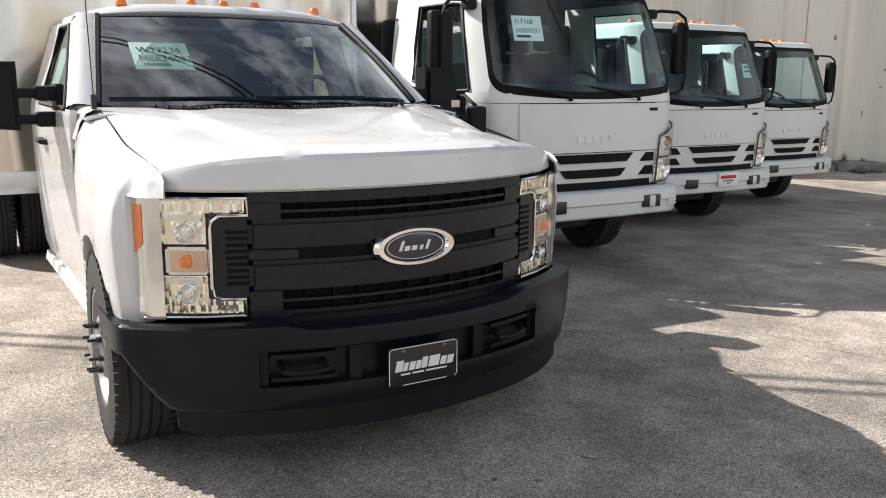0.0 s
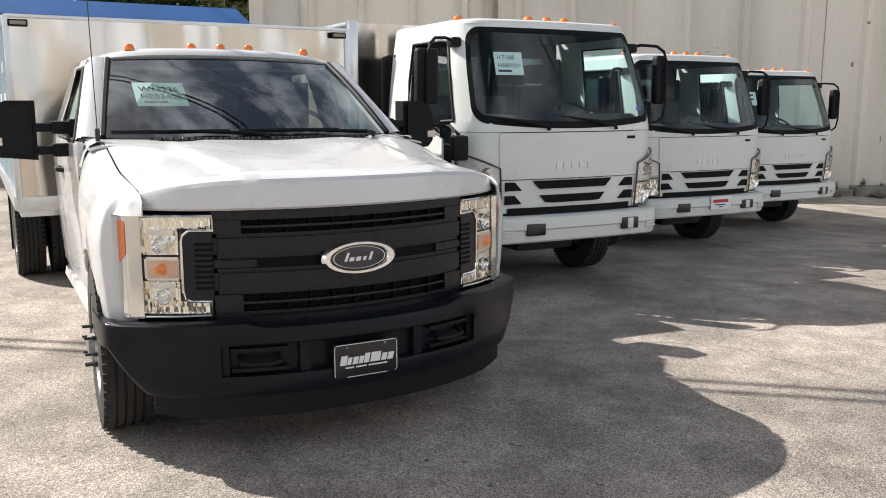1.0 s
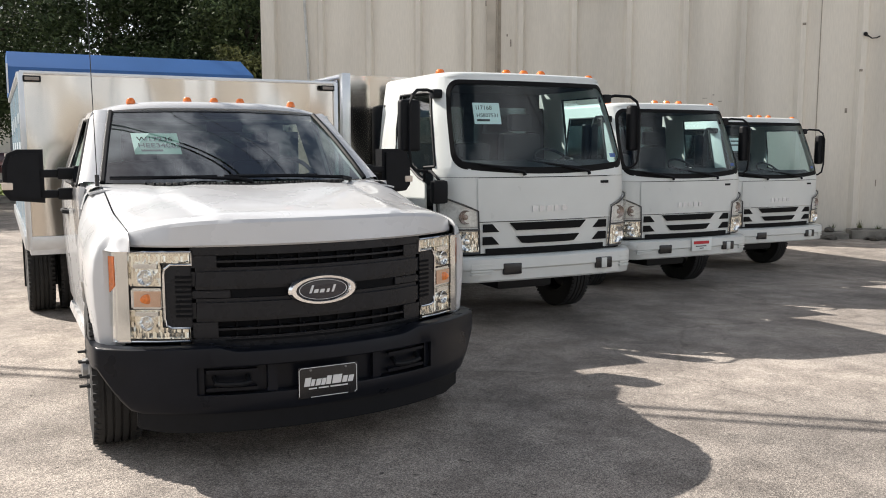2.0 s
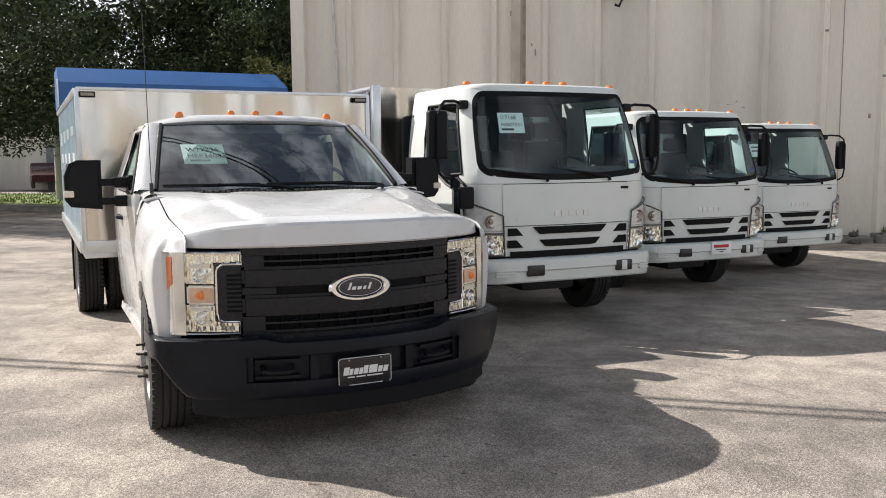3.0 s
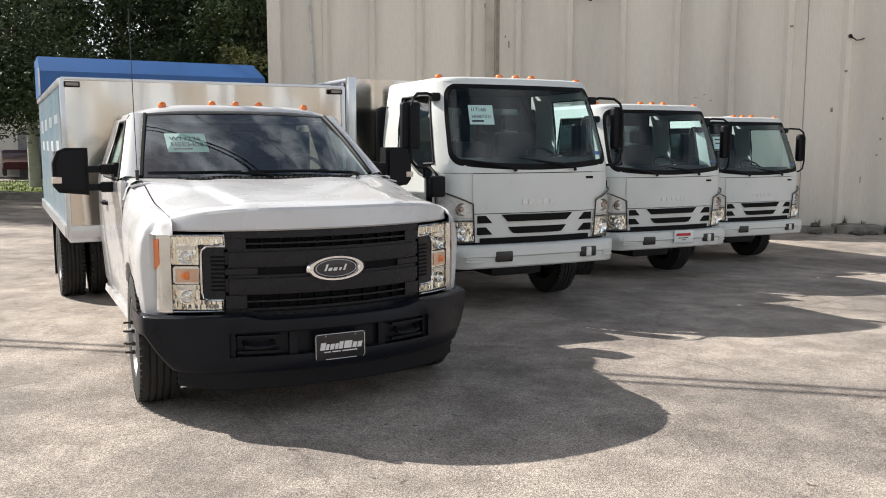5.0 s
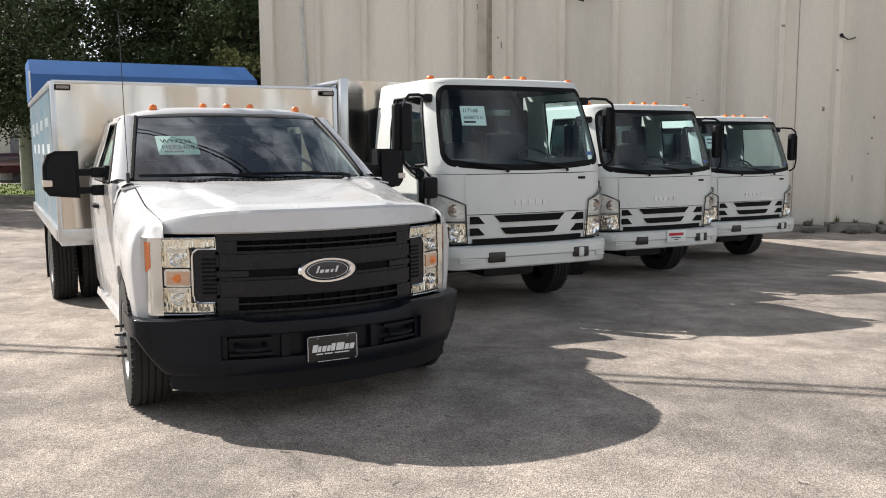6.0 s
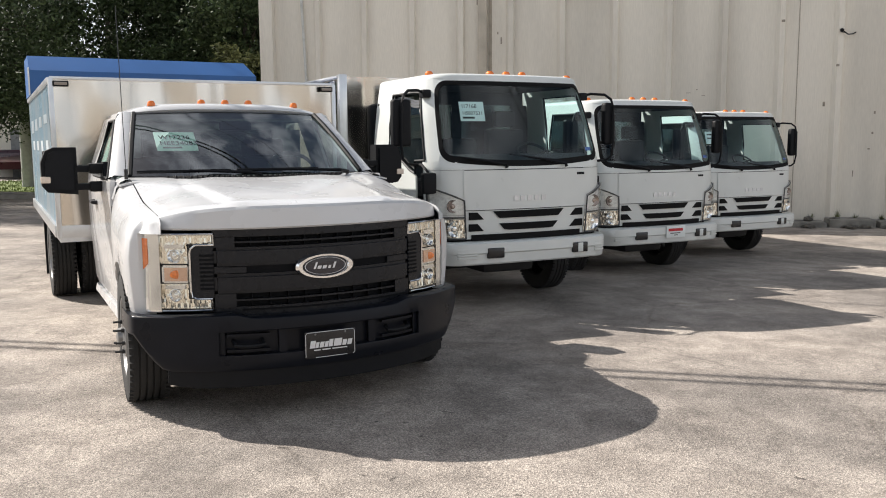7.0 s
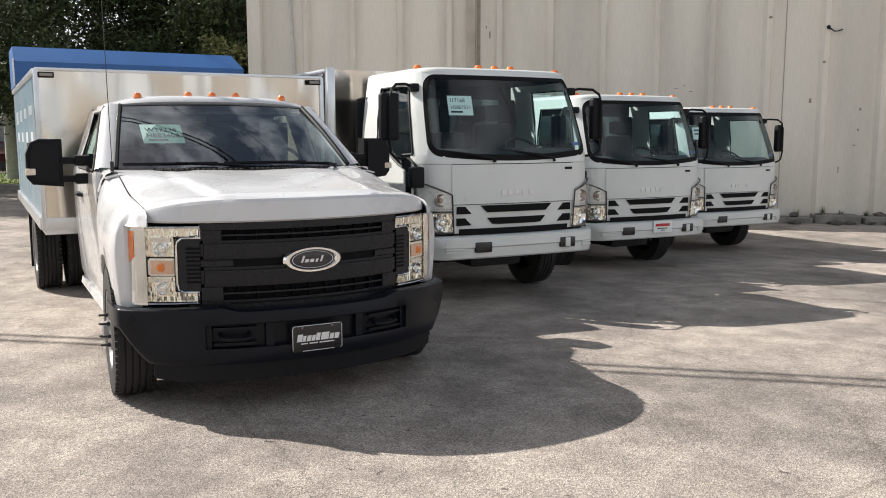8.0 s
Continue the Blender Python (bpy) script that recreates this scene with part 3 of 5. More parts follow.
    # rear wall with its window
    for x0, x1, z0, z1 in ((-0.93, 0.93, 0.74, 1.45), (-0.86, 0.86, 2.05, 2.24), (-0.93, -0.70, 1.45, 2.05), (0.70, 0.93, 1.45, 2.05), (-0.06, 0.06, 1.45, 2.05)):
        part("rear_wall", box(BM(), x0, x1, 1.66, 1.70, z0, z1), SEAT, t)
    part("rear_window", box(BM(), -0.70, 0.70, 1.675, 1.68, 1.45, 2.05), REAR_GLASS, t).visible_shadow = False
    # windshield: white frame, black rounded edge, glass
    g = [[on_front(lerp(-0.985, 0.985, j / 20), lerp(1.40, 2.235, k / 8), 0.006) for j in range(21)] for k in range(9)]
    part("windshield", skin(BM(), g), CAB_GLASS, t, angle=60).visible_shadow = False
    rect = loop_on_front(1.0, 1.455, 2.25, 0.002, 0.0)
    outer = loop_on_front(0.99, 1.465, 2.225, 0.12, -0.003)
    outer2 = loop_on_front(0.99, 1.465, 2.225, 0.12, -0.001)
    inner = loop_on_front(0.945, 1.522, 2.188, 0.10, -0.003)
    bm = BM()
    skin(bm, [rect, outer2], wrap=True)
    part("windshield_frame", bm, WHITE_I, t)
    bm = BM()
    skin(bm, [outer, inner], wrap=True, thick=0.006)
    part("windshield_edge", bm, DEEP, t, "black windshield surround")
    part("corner_sticker", skin(BM(), [[on_front(u, z, 0.012) for u in (0.80, 0.9)] for z in (1.545, 1.58)]), M("blue_sticker", (0.02, 0.10, 0.45), 0.5), t, "small blue sticker")

    # front panel slots
    def slot(x0, x1, z0, z1, sl=0.05):
        rows = []
        for k in range(13):
            x = lerp(x0, x1, k / 12)
            e = min(1.0, min(x - x0, x1 - x) / 0.06) if sl else 1
            rows.append([(x, front_y(x, z0) - 0.008, lerp(z1, z0, max(e, 0.02))), (x, front_y(x, z1) - 0.008, z1)])
        bm = BM()
        skin(bm, rows, thick=0.006)
        part("grille_slot", bm, DEEP, t, "black grille slot")
    slot(-0.40, 0.40, 0.915, 0.982)
    slot(-0.33, 0.33, 0.797, 0.862)
    slot(-0.62, 0.62, 0.704, 0.762, 0)
    for x in (-0.5, -0.25, 0.0, 0.25, 0.5):
        part("slot_post", box(BM(), x, x + 0.012, front_y(x, 0.73) - 0.012, front_y(x, 0.73) + 0.01, 0.704, 0.762), BLACK, t)
    for s in (-1, 1):
        for z in (0.94, 0.83):
            bm = BM()
            prism(bm, [(0.49, z - 0.035), (0.645, z - 0.035), (0.645, z + 0.035), (0.56, z + 0.035)], "y", 0.138, 0.17)
            part("grille_slot", bm if s > 0 else mirrored(bm), DEEP, t)
    # lettering and badge as plain bars
    bars(t, "nameplate_bar", [(x, x + 0.05, 1.075, 1.125) for x in (-0.18, -0.11, -0.03, 0.05, 0.13)], 0.107, ALU_TRIM, 0.010)
    bars(t, "badge_bar", [(0.52, 0.66, 1.31, 1.335)], 0.142, BLACK, 0.005)
    # headlamps
    for s in (-1, 1):
        f = (lambda b: b) if s > 0 else mirrored
        lamp = new("headlamp")
        lamp.parent = t

        def lamp_top(x, y):
            return lerp(1.085, 1.215, max(0, min(1, (x - 0.66) / 0.30)))

        def patch(z0, z1, i0, i1, ins, thick):
            return f(sheet(z0, z1, i0, i1, 4, inset=ins, thick=thick))
        part("housing", patch(0.722, lamp_top, 4, 11, -0.004, 0.01), LAMP_GREY, lamp, "grey lamp housing")
        part("upper_reflector", patch(0.955, lambda x, y: lamp_top(x, y) - 0.02, 4, 10, -0.010, 0.006), LAMP_CLEAR, lamp)
        part("lower_reflector", patch(0.738, 0.912, 4, 8, -0.012, 0.006), REFLECT, lamp, "faceted chrome reflector")
        part("divider", patch(0.918, 0.95, 4, 11, -0.016, 0.012), LAMP_CLEAR, lamp)
        for z, r, i, mt in ((0.825, 0.078, 6, CHROME), (1.04, 0.062, 6, LAMP_BULB)):
            o = cab_outline(z)
            p = Vector((o[i][0] - 0.01, o[i][1] - 0.014, z))
            bm = BM()
            lathe(bm, [(r, 0.005), (r * 0.96, -0.012), (r * 0.8, -0.004), (r * 0.45, 0.004), (r * 0.3, -0.012), (0, -0.018)], 24, "y", p)
            part("bulb", f(bm), mt, lamp)
        def rim(i, z):
            o = cab_outline(z)[i]
            return (o[0] + 0.012, o[1] - 0.024, z)
        bm = BM()
        ring = [rim(i, 0.727) for i in range(4, 12)] + [rim(i, lamp_top(*cab_outline(1.1)[i]) - 0.006) for i in range(11, 3, -1)]
        tube(bm, ring + ring[:1], 0.008, 6)
        part("lamp_rim", f(bm), LAMP_FRAME, lamp, "dark grey lamp frame")
        bm = BM()
        tube(bm, [rim(i, 0.932) for i in range(4, 12)], 0.008, 6)
        part("lamp_divider", f(bm), LAMP_FRAME, lamp)
        part("cover", patch(0.722, lamp_top, 4, 11, -0.032, 0), LENS, lamp).visible_shadow = False
    # bumper
    def bumper_y(x):
        return 0.05 * x * x + 0.16 * (max(0, abs(x) - 0.78) / 0.17) ** 2
    bump = new("bumper")
    bump.parent = t
    rows = []
    for k in range(25):
        x = lerp(-0.95, 0.95, k / 24)
        e = max(0, abs(x) - 0.78) / 0.17
        y = 0.0 + 0.05 * x * x + 0.16 * e ** 2
        rows.append([(x, y + 0.16, 0.70), (x, y + 0.02, 0.70), (x, y, 0.685), (x, y - 0.005, 0.60), (x, y + 0.012, 0.585), (x, y + 0.015, 0.50), (x, y + 0.03, 0.485), (x, y + 0.16, 0.485)])
    bm = BM()
    skin(bm, rows)
    part("bumper_skin", bm, WHITE_I, bump, angle=40)
    for x0, x1 in ((-0.52, -0.34), (0.44, 0.62)):
        part("bumper_opening", box(BM(), x0, x1, -0.002, 0.06, 0.545, 0.645, 0.012), GLOSS_BLACK, bump)
    part("tow_cover", box(BM(), 0.50, 0.56, -0.006, 0.03, 0.55, 0.64, 0.006), WHITE_I, bump)
    for x0, x1 in ((-0.82, -0.62), (0.72, 0.86)):
        for z in (0.548, 0.576, 0.60, 0.630):
            part("bumper_rib", slab(x0, x1, z, z + 0.016, -0.006, 0.02, 4, bumper_y, bev=0.003), WHITE_I, bump)
    if plate:
        pl = new("plate")
        pl.parent = t
        part("plate_sheet", box(BM(), -0.06, 0.245, -0.02, -0.012, 0.555, 0.705, 0.003), PAPER_W, pl)
        bars(pl, "plate_bar", [(-0.03, 0.20, 0.635, 0.67)], -0.0205, RED)
        bars(pl, "plate_bar", [(0.0, 0.16, 0.605, 0.615), (0.06, 0.12, 0.58, 0.59)], -0.0205, INK)
    # wipers
    for x, d in ((-0.32, 1), (0.36, 1)):
        bm = BM()
        y0 = 0.1
        tube(bm, [(x + 0.06, 0.10, 1.395), (x + 0.05, 0.10, 1.425), (x - 0.2, 0.115, 1.47), (x - 0.36, 0.14, 1.49)], [0.018, 0.016, 0.010, 0.008], 6)
        tube(bm, [(x - 0.55, 0.17 + (0.10 if x < 0 else 0), 1.52), (x - 0.25, 0.135, 1.48), (x + 0.0, 0.108, 1.455)], 0.009, 6)
        part("wiper", bm, BLACK, t)
    # mirrors on bowed arms
    for s in (-1, 1):
        f = (lambda b: b) if s > 0 else mirrored
        mir = new("mirror")
        mir.parent = t
        bm = BM()
        tube(bm, [(0.88, 0.56, 2.10), (1.0, 0.52, 2.13), (1.13, 0.45, 2.12), (1.19, 0.42, 2.07), (1.215, 0.41, 1.98), (1.22, 0.41, 1.6), (1.20, 0.42, 1.48), (1.15, 0.44, 1.44), (0.97, 0.52, 1.42)], 0.014, 8)
        part("mirror_arm", f(bm), BLACK, mir)
        bm = BM()
        box(bm, 1.13 if s > 0 else 1.10, 1.24 if s > 0 else 1.29, 0.43, 0.52, 1.60, 2.04, 0.03, 3)
        part("mirror_housing", f(bm), BLACK, mir)
        bm = BM()
        box(bm, 1.145 if s > 0 else 1.12, 1.225 if s > 0 else 1.27, 0.522, 0.526, 1.64, 2.0)
        part("mirror_glass", f(bm), CHROME, mir)
        bm = BM()
        box(bm, 0.86, 0.95, 0.50, 0.60, 2.06, 2.14, 0.02)
        part("mirror_bracket", f(bm), BLACK, mir)
    bm = BM()
    tube(bm, [(-0.965, 0.62, 1.42), (-1.02, 0.4, 1.43), (-1.02, 0.25, 1.36)], 0.013)
    box(bm, -1.10, -0.96, 0.18, 0.27, 1.16, 1.36, 0.03)
    part("kerb_mirror", bm, BLACK, t)
    # inside
    part("dashboard", prism(BM(), [(0.28, 1.2), (0.28, 1.46), (0.42, 1.52), (0.66, 1.42), (0.66, 1.1)], "x", -0.86, 0.86, 0.02), DASH, t)
    for x0, x1 in ((-0.82, -0.32), (-0.28, 0.14), (0.24, 0.74)):
        st = new("seat")
        st.parent = t
        part("cushion", box(BM(), x0, x1, 0.95, 1.45, 1.08, 1.26, 0.05), SEAT, st)
        part("seat_back", box(BM(), x0 + 0.02, x1 - 0.02, 1.38, 1.52, 1.2, 1.78 if x1 > 0.2 else 1.68, 0.05), SEAT, st)
        if x1 > 0.2:
            part("headrest", box(BM(), x0 + 0.12, x1 - 0.12, 1.40, 1.50, 1.80, 1.98, 0.04), SEAT, st)
    steering_wheel(t, 0.48, 0.80, 1.50, 38)
    if code:
        sh = new("stock_sheet")
        sh.parent = t
        sh.matrix_local = pose(-0.50, 0.36, 1.93, 90 - 21.5, 0, -8)
        part("sheet_paper", box(BM(), -0.125, 0.125, -0.1, 0.1, 0, 0.002), PAPER_W, sh, "white stock sheet behind the windshield")
        lettering(sh, code[0], 0.056, pose(-0.10, 0.035, 0.003), INK)
        lettering(sh, code[1], 0.050, pose(-0.10, -0.035, 0.003), INK)
        part("line_bar", box(BM(), -0.10, 0.02, -0.075, -0.055, 0.002, 0.003), INK, sh)
    elif not plate:
        sh = new("stock_sheet")
        sh.parent = t
        sh.matrix_local = pose(-0.62, 0.40, 1.90, 90 - 21.5, 0, -12)
        part("sheet_paper", box(BM(), -0.10, 0.10, -0.1, 0.1, 0, 0.002), PAPER_W, sh, "white stock sheet behind the windshield")
        for k in (0.04, -0.02):
            part("line_bar", box(BM(), -0.07, 0.06, k, k + 0.022, 0.002, 0.003), INK, sh)
    # chassis and wheels
    for x in (-0.42, 0.34):
        part("frame_rail", box(BM(), x, x + 0.08, 0.2, 6.0, 0.50, 0.70), DARK_STEEL, t)
    part("front_axle", box(BM(), -0.8, 0.8, 1.06, 1.18, 0.30, 0.42, 0.02), DARK_STEEL, t)
    part("engine_sump", box(BM(), -0.3, 0.3, 0.5, 1.7, 0.32, 0.7, 0.05), DARK_STEEL, t)
    for s in (-1, 1):
        wheel(t, s * 0.80, 1.12, 0.385, 0.385, 0.215, s, (0.1, 0.75), STEEL, ntread=4)
        wheel(t, s * 0.86, 4.9, 0.385, 0.385, 0.215, s, (0.0, -0.6), STEEL, ntread=4)
        wheel(t, s * 0.62, 4.9, 0.385, 0.385, 0.215, s, (0.0, -0.6), STEEL, ntread=4)
    if box_body:
        body = new("box_body")
        body.parent = t
        part("front_sheet", box(BM(), -1.2, 1.2, 2.05, 2.09, 0.85, 2.36), ALU, body)
        for s in (-1, 1):
            f = (lambda b: b) if s > 0 else mirrored
            part("side_sheet", f(box(BM(), 1.17, 1.22, 2.1, 6.4, 0.85, 2.36)), ALU, body)
            part("corner_post", f(box(BM(), 1.16, 1.25, 2.02, 2.11, 0.8, 2.38, 0.008)), ALU_TRIM, body)
            part("top_rail", f(box(BM(), 1.16, 1.24, 2.11, 6.4, 2.33, 2.375, 0.006)), ALU_TRIM, body)
        part("floor", box(BM(), -1.2, 1.2, 2.05, 6.4, 0.76, 0.85), ALU_TRIM, body)
        part("air_intake", box(BM(), -0.97, -0.76, 1.78, 1.98, 0.9, 2.06, 0.09, 4), BLACK, t, "black plastic air intake stack")
    return t


TRUCK_TURN = 30.0
cab_truck(4.39, 5.13, -0.08, TRUCK_TURN, ("I17168", "HS807531"), True, False)
cab_truck(7.305, 6.58, -0.22, TRUCK_TURN, None, True, True)
cab_truck(10.14, 7.84, -0.31, TRUCK_TURN, None, True, False)

# ---- the pickup-cab truck with the dump body ----
GRILLE = M("charcoal_grille_plastic", (0.0105, 0.0122, 0.0165), 0.28, spec=0.3, var=0.08, scale=14, bump=0.08, bscale=900)
DARK = M("deep_black_plastic", (0.005, 0.0055, 0.007), 0.7, var=0.05, spec=0.12)
BUMPER = M("satin_black_bumper", (0.0095, 0.0112, 0.0165), 0.30, spec=0.17, var=0.12, scale=5, bump=0.05, bscale=500)
SIGNAL = M("orange_signal_bulb", (1.0, 0.26, 0.04), 0.25, var=0.15, scale=80, coat=0.6)


def yf(x):
    return 0.10 + 0.33 * x * x + 0.03 * x ** 4 + 1.7 * max(0.0, abs(x) - 0.922)


def yb(x):
    return 0.26 * x * x + 0.11 * x ** 4


FORD = Matrix.Rotation(radians(31.5), 4, "Z") @ pose(1.577, 2.70, 0)
ford = thing("dump_truck", FORD, "white heavy pickup truck with black grille and aluminium dump body", "truck")


def both(fn):
    for s in (-1, 1):
        fn(s, (lambda b: b) if s > 0 else mirrored)


# hood
def yh(x):
    return 0.088 + 0.25 * x * x + 0.11 * x ** 4 + 0.015 * (abs(x) / 0.85) ** 10


def hood_z(x, y):
    u = max(0.0, min(1.0, (y - yh(x)) / (1.36 - yh(x))))
    dome = 0.034 * u ** 0.5 * max(0.0, min(1.0, (0.62 - 0.10 * (1 - u) - abs(x)) / 0.06))
    dip = 0.012 * math.exp(-((abs(x) - 0.0) / 0.30) ** 2) * u
    z = 1.218 + 0.104 * u ** 0.85 + dome - dip - 0.066 * (abs(x) / 0.85) ** 5
    # the outer shoulders climb to the foot of the windshield
    c, s = max(0.0, min(1.0, (abs(x) - 0.50) / 0.14)), max(0.0, min(1.0, (y - 0.85) / (0.418 + 0.30 * (x / 0.842) ** 2)))
    return z + (1.340 - z) * c * c * (3 - 2 * c) * s * s * (3 - 2 * s)


def hood_back(x):
    a = abs(x)
    base = 1.275 + 0.30 * (a / 0.842) ** 2 - 0.006
    return curve_at([(0.0, 1.215), (0.40, 1.225), (0.46, 1.185), (0.54, 1.20), (0.62, base), (0.63, base)], a) if a < 0.62 else base


rows = []
HX = [lerp(-0.855, 0.855, k / 56) for k in range(57)]
for k in range(4):
    dy, z = ((0.012, 1.090), (0.0, 1.100), (0.012, 1.203), (0.026, 1.219))[k]
    rows.append([(x, yh(x) + dy + (0.012 * (abs(x) / 0.85) ** 8), z - (0.06 * (abs(x) / 0.85) ** 5 if k > 1 else 0)) for x in HX])
for k in range(1, 19):
    row = []
    for x in HX:
        y = lerp(yh(x) + 0.026, hood_back(x), k / 18)
        row.append((x, y, hood_z(x, y) + 0.004 * (k < 2)))
    rows.append(row)
bm = BM()
skin(bm, rows, thick=0.02)
part("hood", bm, WHITE, ford, angle=28)


# front wings, doors and cab sides
def wing(s, f):
    ys = [0.385, 0.41, 0.44, 0.47, 0.50, 0.5275, 0.529, 0.54, 0.55, 0.56, 0.57, 0.58, 0.60, 0.63, 0.67, 0.72, 0.78, 0.84, 0.90, 0.98, 1.06, 1.12, 1.18, 1.24, 1.27, 1.295, 1.31, 1.32, 1.326, 1.329, 1.332, 1.36, 1.42, 1.50]
    rows = []
    for y in ys:
        e = max(0.0, min(1.0, (0.90 - y) / 0.33))
        xs_, zs_ = 0.862, hood_z(0.85, max(y, 0.43)) - 0.006 - (0.03 if y < 0.40 else 0.008 if y < 0.43 else 0)
        xo = curve_at([(0.385, 0.885), (0.41, 0.898), (0.44, 0.912), (0.53, 0.942), (0.56, 0.985), (0.60, 1.005), (0.70, 1.022), (0.95, 1.03), (1.2, 1.022), (1.35, 0.995), (1.5, 0.972)], y) + 0.026 * e
        key, y = y, y - 0.075 * e
        if key < 0.528:
            xo = min(xo, max(0.872, math.sqrt(max(0.0, y - 0.088) / 0.33)))
        r2 = (1 - ((y - 0.93) / 0.40) ** 2) * 0.455 ** 2
        zb = 1.07 if key < 0.528 else (0.40 + math.sqrt(r2) if r2 > 0 else 0.60 if y < 0.9 else 0.42)
        zb = max(zb, 0.60 if y < 0.9 else 0.42)
        d = xo - xs_
        pts = [(xs_, zs_ - 0.03), (xs_, zs_), (xs_ + 0.30 * d, zs_ - 0.012), (xs_ + 0.58 * d, zs_ - 0.040), (xs_ + 0.80 * d, zs_ - 0.088), (xs_ + 0.94 * d, zs_ - 0.155), (xo, zs_ - 0.24), (xo, 0.90), (xo - 0.004, 0.80), (xo - 0.012, 0.70), (xo - 0.02, 0.62), (xo - 0.028, 0.50), (xo - 0.035, 0.42)]
        rows.append([(x, y, max(z, zb)) for x, z in pts])
        if 0.528 <= key:
            rows[-1].append((rows[-1][-1][0] - 0.05, y, rows[-1][-1][2]))
        else:
            rows[-1].append((rows[-1][-1][0] - 0.02, y, rows[-1][-1][2]))
    rows.insert(0, [(x, y - 0.002, 1.07) for x, y, z in rows[0]])
    bm = BM()
    skin(bm, rows)
    part("front_wing", f(bm), WHITE, ford, angle=45)
    # liner
    bm = BM()
    lathe(bm, [(0.45, -0.35), (0.45, 0.0)], 32, c=(0.96, 0.93, 0.40))
    bmesh.ops.bisect_plane(bm, geom=bm.verts[:] + bm.edges[:] + bm.faces[:], plane_co=(0, 0, 0.42), plane_no=(0, 0, -1), clear_outer=True)
    part("wheel_liner", f(bm), DARK, ford)
    bm = BM()
    box(bm, 0.965, 0.985, 1.40, 1.45, 0.86, 1.16, 0.006)
    part("wing_vent", f(bm), BLACK, ford, "black wing vent with a badge strip")


both(wing)


def side_x(z):
    return curve_at([(0.40, 0.925), (0.5, 0.955), (0.7, 0.968), (0.95, 0.980), (1.15, 0.982), (1.28, 0.980), (1.33, 0.972), (1.76, 0.828), (1.80, 0.808)], z)


def cab_side(s, f):
    zs = [0.44, 0.5, 0.6, 0.7, 0.8, 0.9, 1.0, 1.1, 1.2, 1.28, 1.33]
    bm = BM()
    skin(bm, [[(side_x(z), lerp(1.505, 2.60, k / 10), z) for z in zs] for k in range(11)], thick=0.03)
    door = part("door", f(bm), WHITE, ford)
    bm = BM()
    skin(bm, [[(side_x(z), lerp(2.607, 2.95, k / 4), z) for z in zs] for k in range(5)], thick=0.03)
    part("cab_corner", f(bm), WHITE, ford)
    bm = BM()
    skin(bm, [[(x, y, z) for x, z in ((0.86, 0.34), (0.94, 0.35), (0.965, 0.38), (0.955, 0.43), (0.9, 0.437))] for y in (1.335, 1.5, 2.0, 2.95)], thick=0)
    part("sill", f(bm), WHITE, ford)
    # door glass and its frame
    bm = BM()
    q = [(1.66, 1.33), (2.56, 1.33), (2.56, 1.735), (2.25, 1.735)]
    bm.faces.new([bm.verts.new((side_x(z) - 0.012, y, z)) for y, z in q])
    part("door_window", f(bm), GLASS, door, angle=0).visible_shadow = False
    bm = BM()
    tube(bm, [(side_x(z) - 0.004, y, z) for y, z in q + q[:1]], 0.014, 6)
    part("window_seal", f(bm), BLACK, door)
    bm = BM()
    rows = []
    for k in range(9):
        t = k / 8
        w = Vector((lerp(0.852, 0.712, t), lerp(1.58, 2.245, t), lerp(1.345, 1.80, t)))
        d = Vector((side_x(lerp(1.33, 1.77, t)), lerp(1.66, 2.31, t), lerp(1.33, 1.77, t)))
        m = (w + d) / 2 + Vector((0.026, -0.016, 0.018))
        rows.append([w + Vector((-0.01, 0.03, -0.03)), w, (w + m) / 2 + Vector((0.006, -0.006, 0.004)), m, (m + d) / 2 + Vector((0.006, 0, 0.003)), d, d + Vector((-0.03, 0, 0))])
    skin(bm, rows)
    part("front_pillar", f(bm), WHITE, ford, angle=60)
    bm = BM()
    tube(bm, [(lerp(0.838, 0.702, t), lerp(1.575, 2.225, t), lerp(1.350, 1.792, t) + 0.018 * math.sin(math.pi * t)) for t in (0, 0.25, 0.5, 0.75, 1)], 0.017, 6)
    part("windshield_trim", f(bm), BLACK, ford)
    # body between the cab corner and the roof
    bm = BM()
    skin(bm, [[(side_x(z), y, z) for z in (1.332, 1.45, 1.6, 1.76)] for y in (2.57, 2.7, 2.88, 2.95)], thick=0.03)
    part("rear_pillar", f(bm), WHITE, ford)
    bm = BM()
    skin(bm, [[(side_x(z), y, z) for z in (1.742, 1.765, 1.79)] for y in (2.24, 2.4, 2.57)], thick=0.02)
    part("roof_rail", f(bm), WHITE, ford)
    # small corner of the wing ahead of the door glass
    bm = BM()
    skin(bm, [[(x, y + k * dy, z + dz) for k, (x, z) in enumerate(((0.858, 1.330), (0.890, 1.331), (0.924, 1.316), (0.952, 1.274), (0.9745, 1.20)))] for y, dy, dz in ((1.40, 0.0, 0.002), (1.47, 0.01, 0.006), (1.53, 0.02, 0.012), (1.60, 0.02, 0.016), (1.66, 0.02, 0.018))])
    part("cowl_corner", f(bm), WHITE, ford, angle=60)
    bm = BM()
    skin(bm, [[(x, y, 1.318 - 0.25 * max(0.0, x - 0.87)) for x in (0.80, 0.85, 0.90, 0.94)] for y in (1.30, 1.40, 1.52, 1.66)], thick=0.01)
    part("hinge_cover", f(bm), WHITE, ford, angle=60)
    h = new("door_handle")
    h.parent = door
    bm = BM()
    tube(bm, [(0.97, 2.30, 1.13), (1.01, 2.32, 1.135), (1.01, 2.46, 1.135), (0.97, 2.48, 1.13)], 0.016, 8)
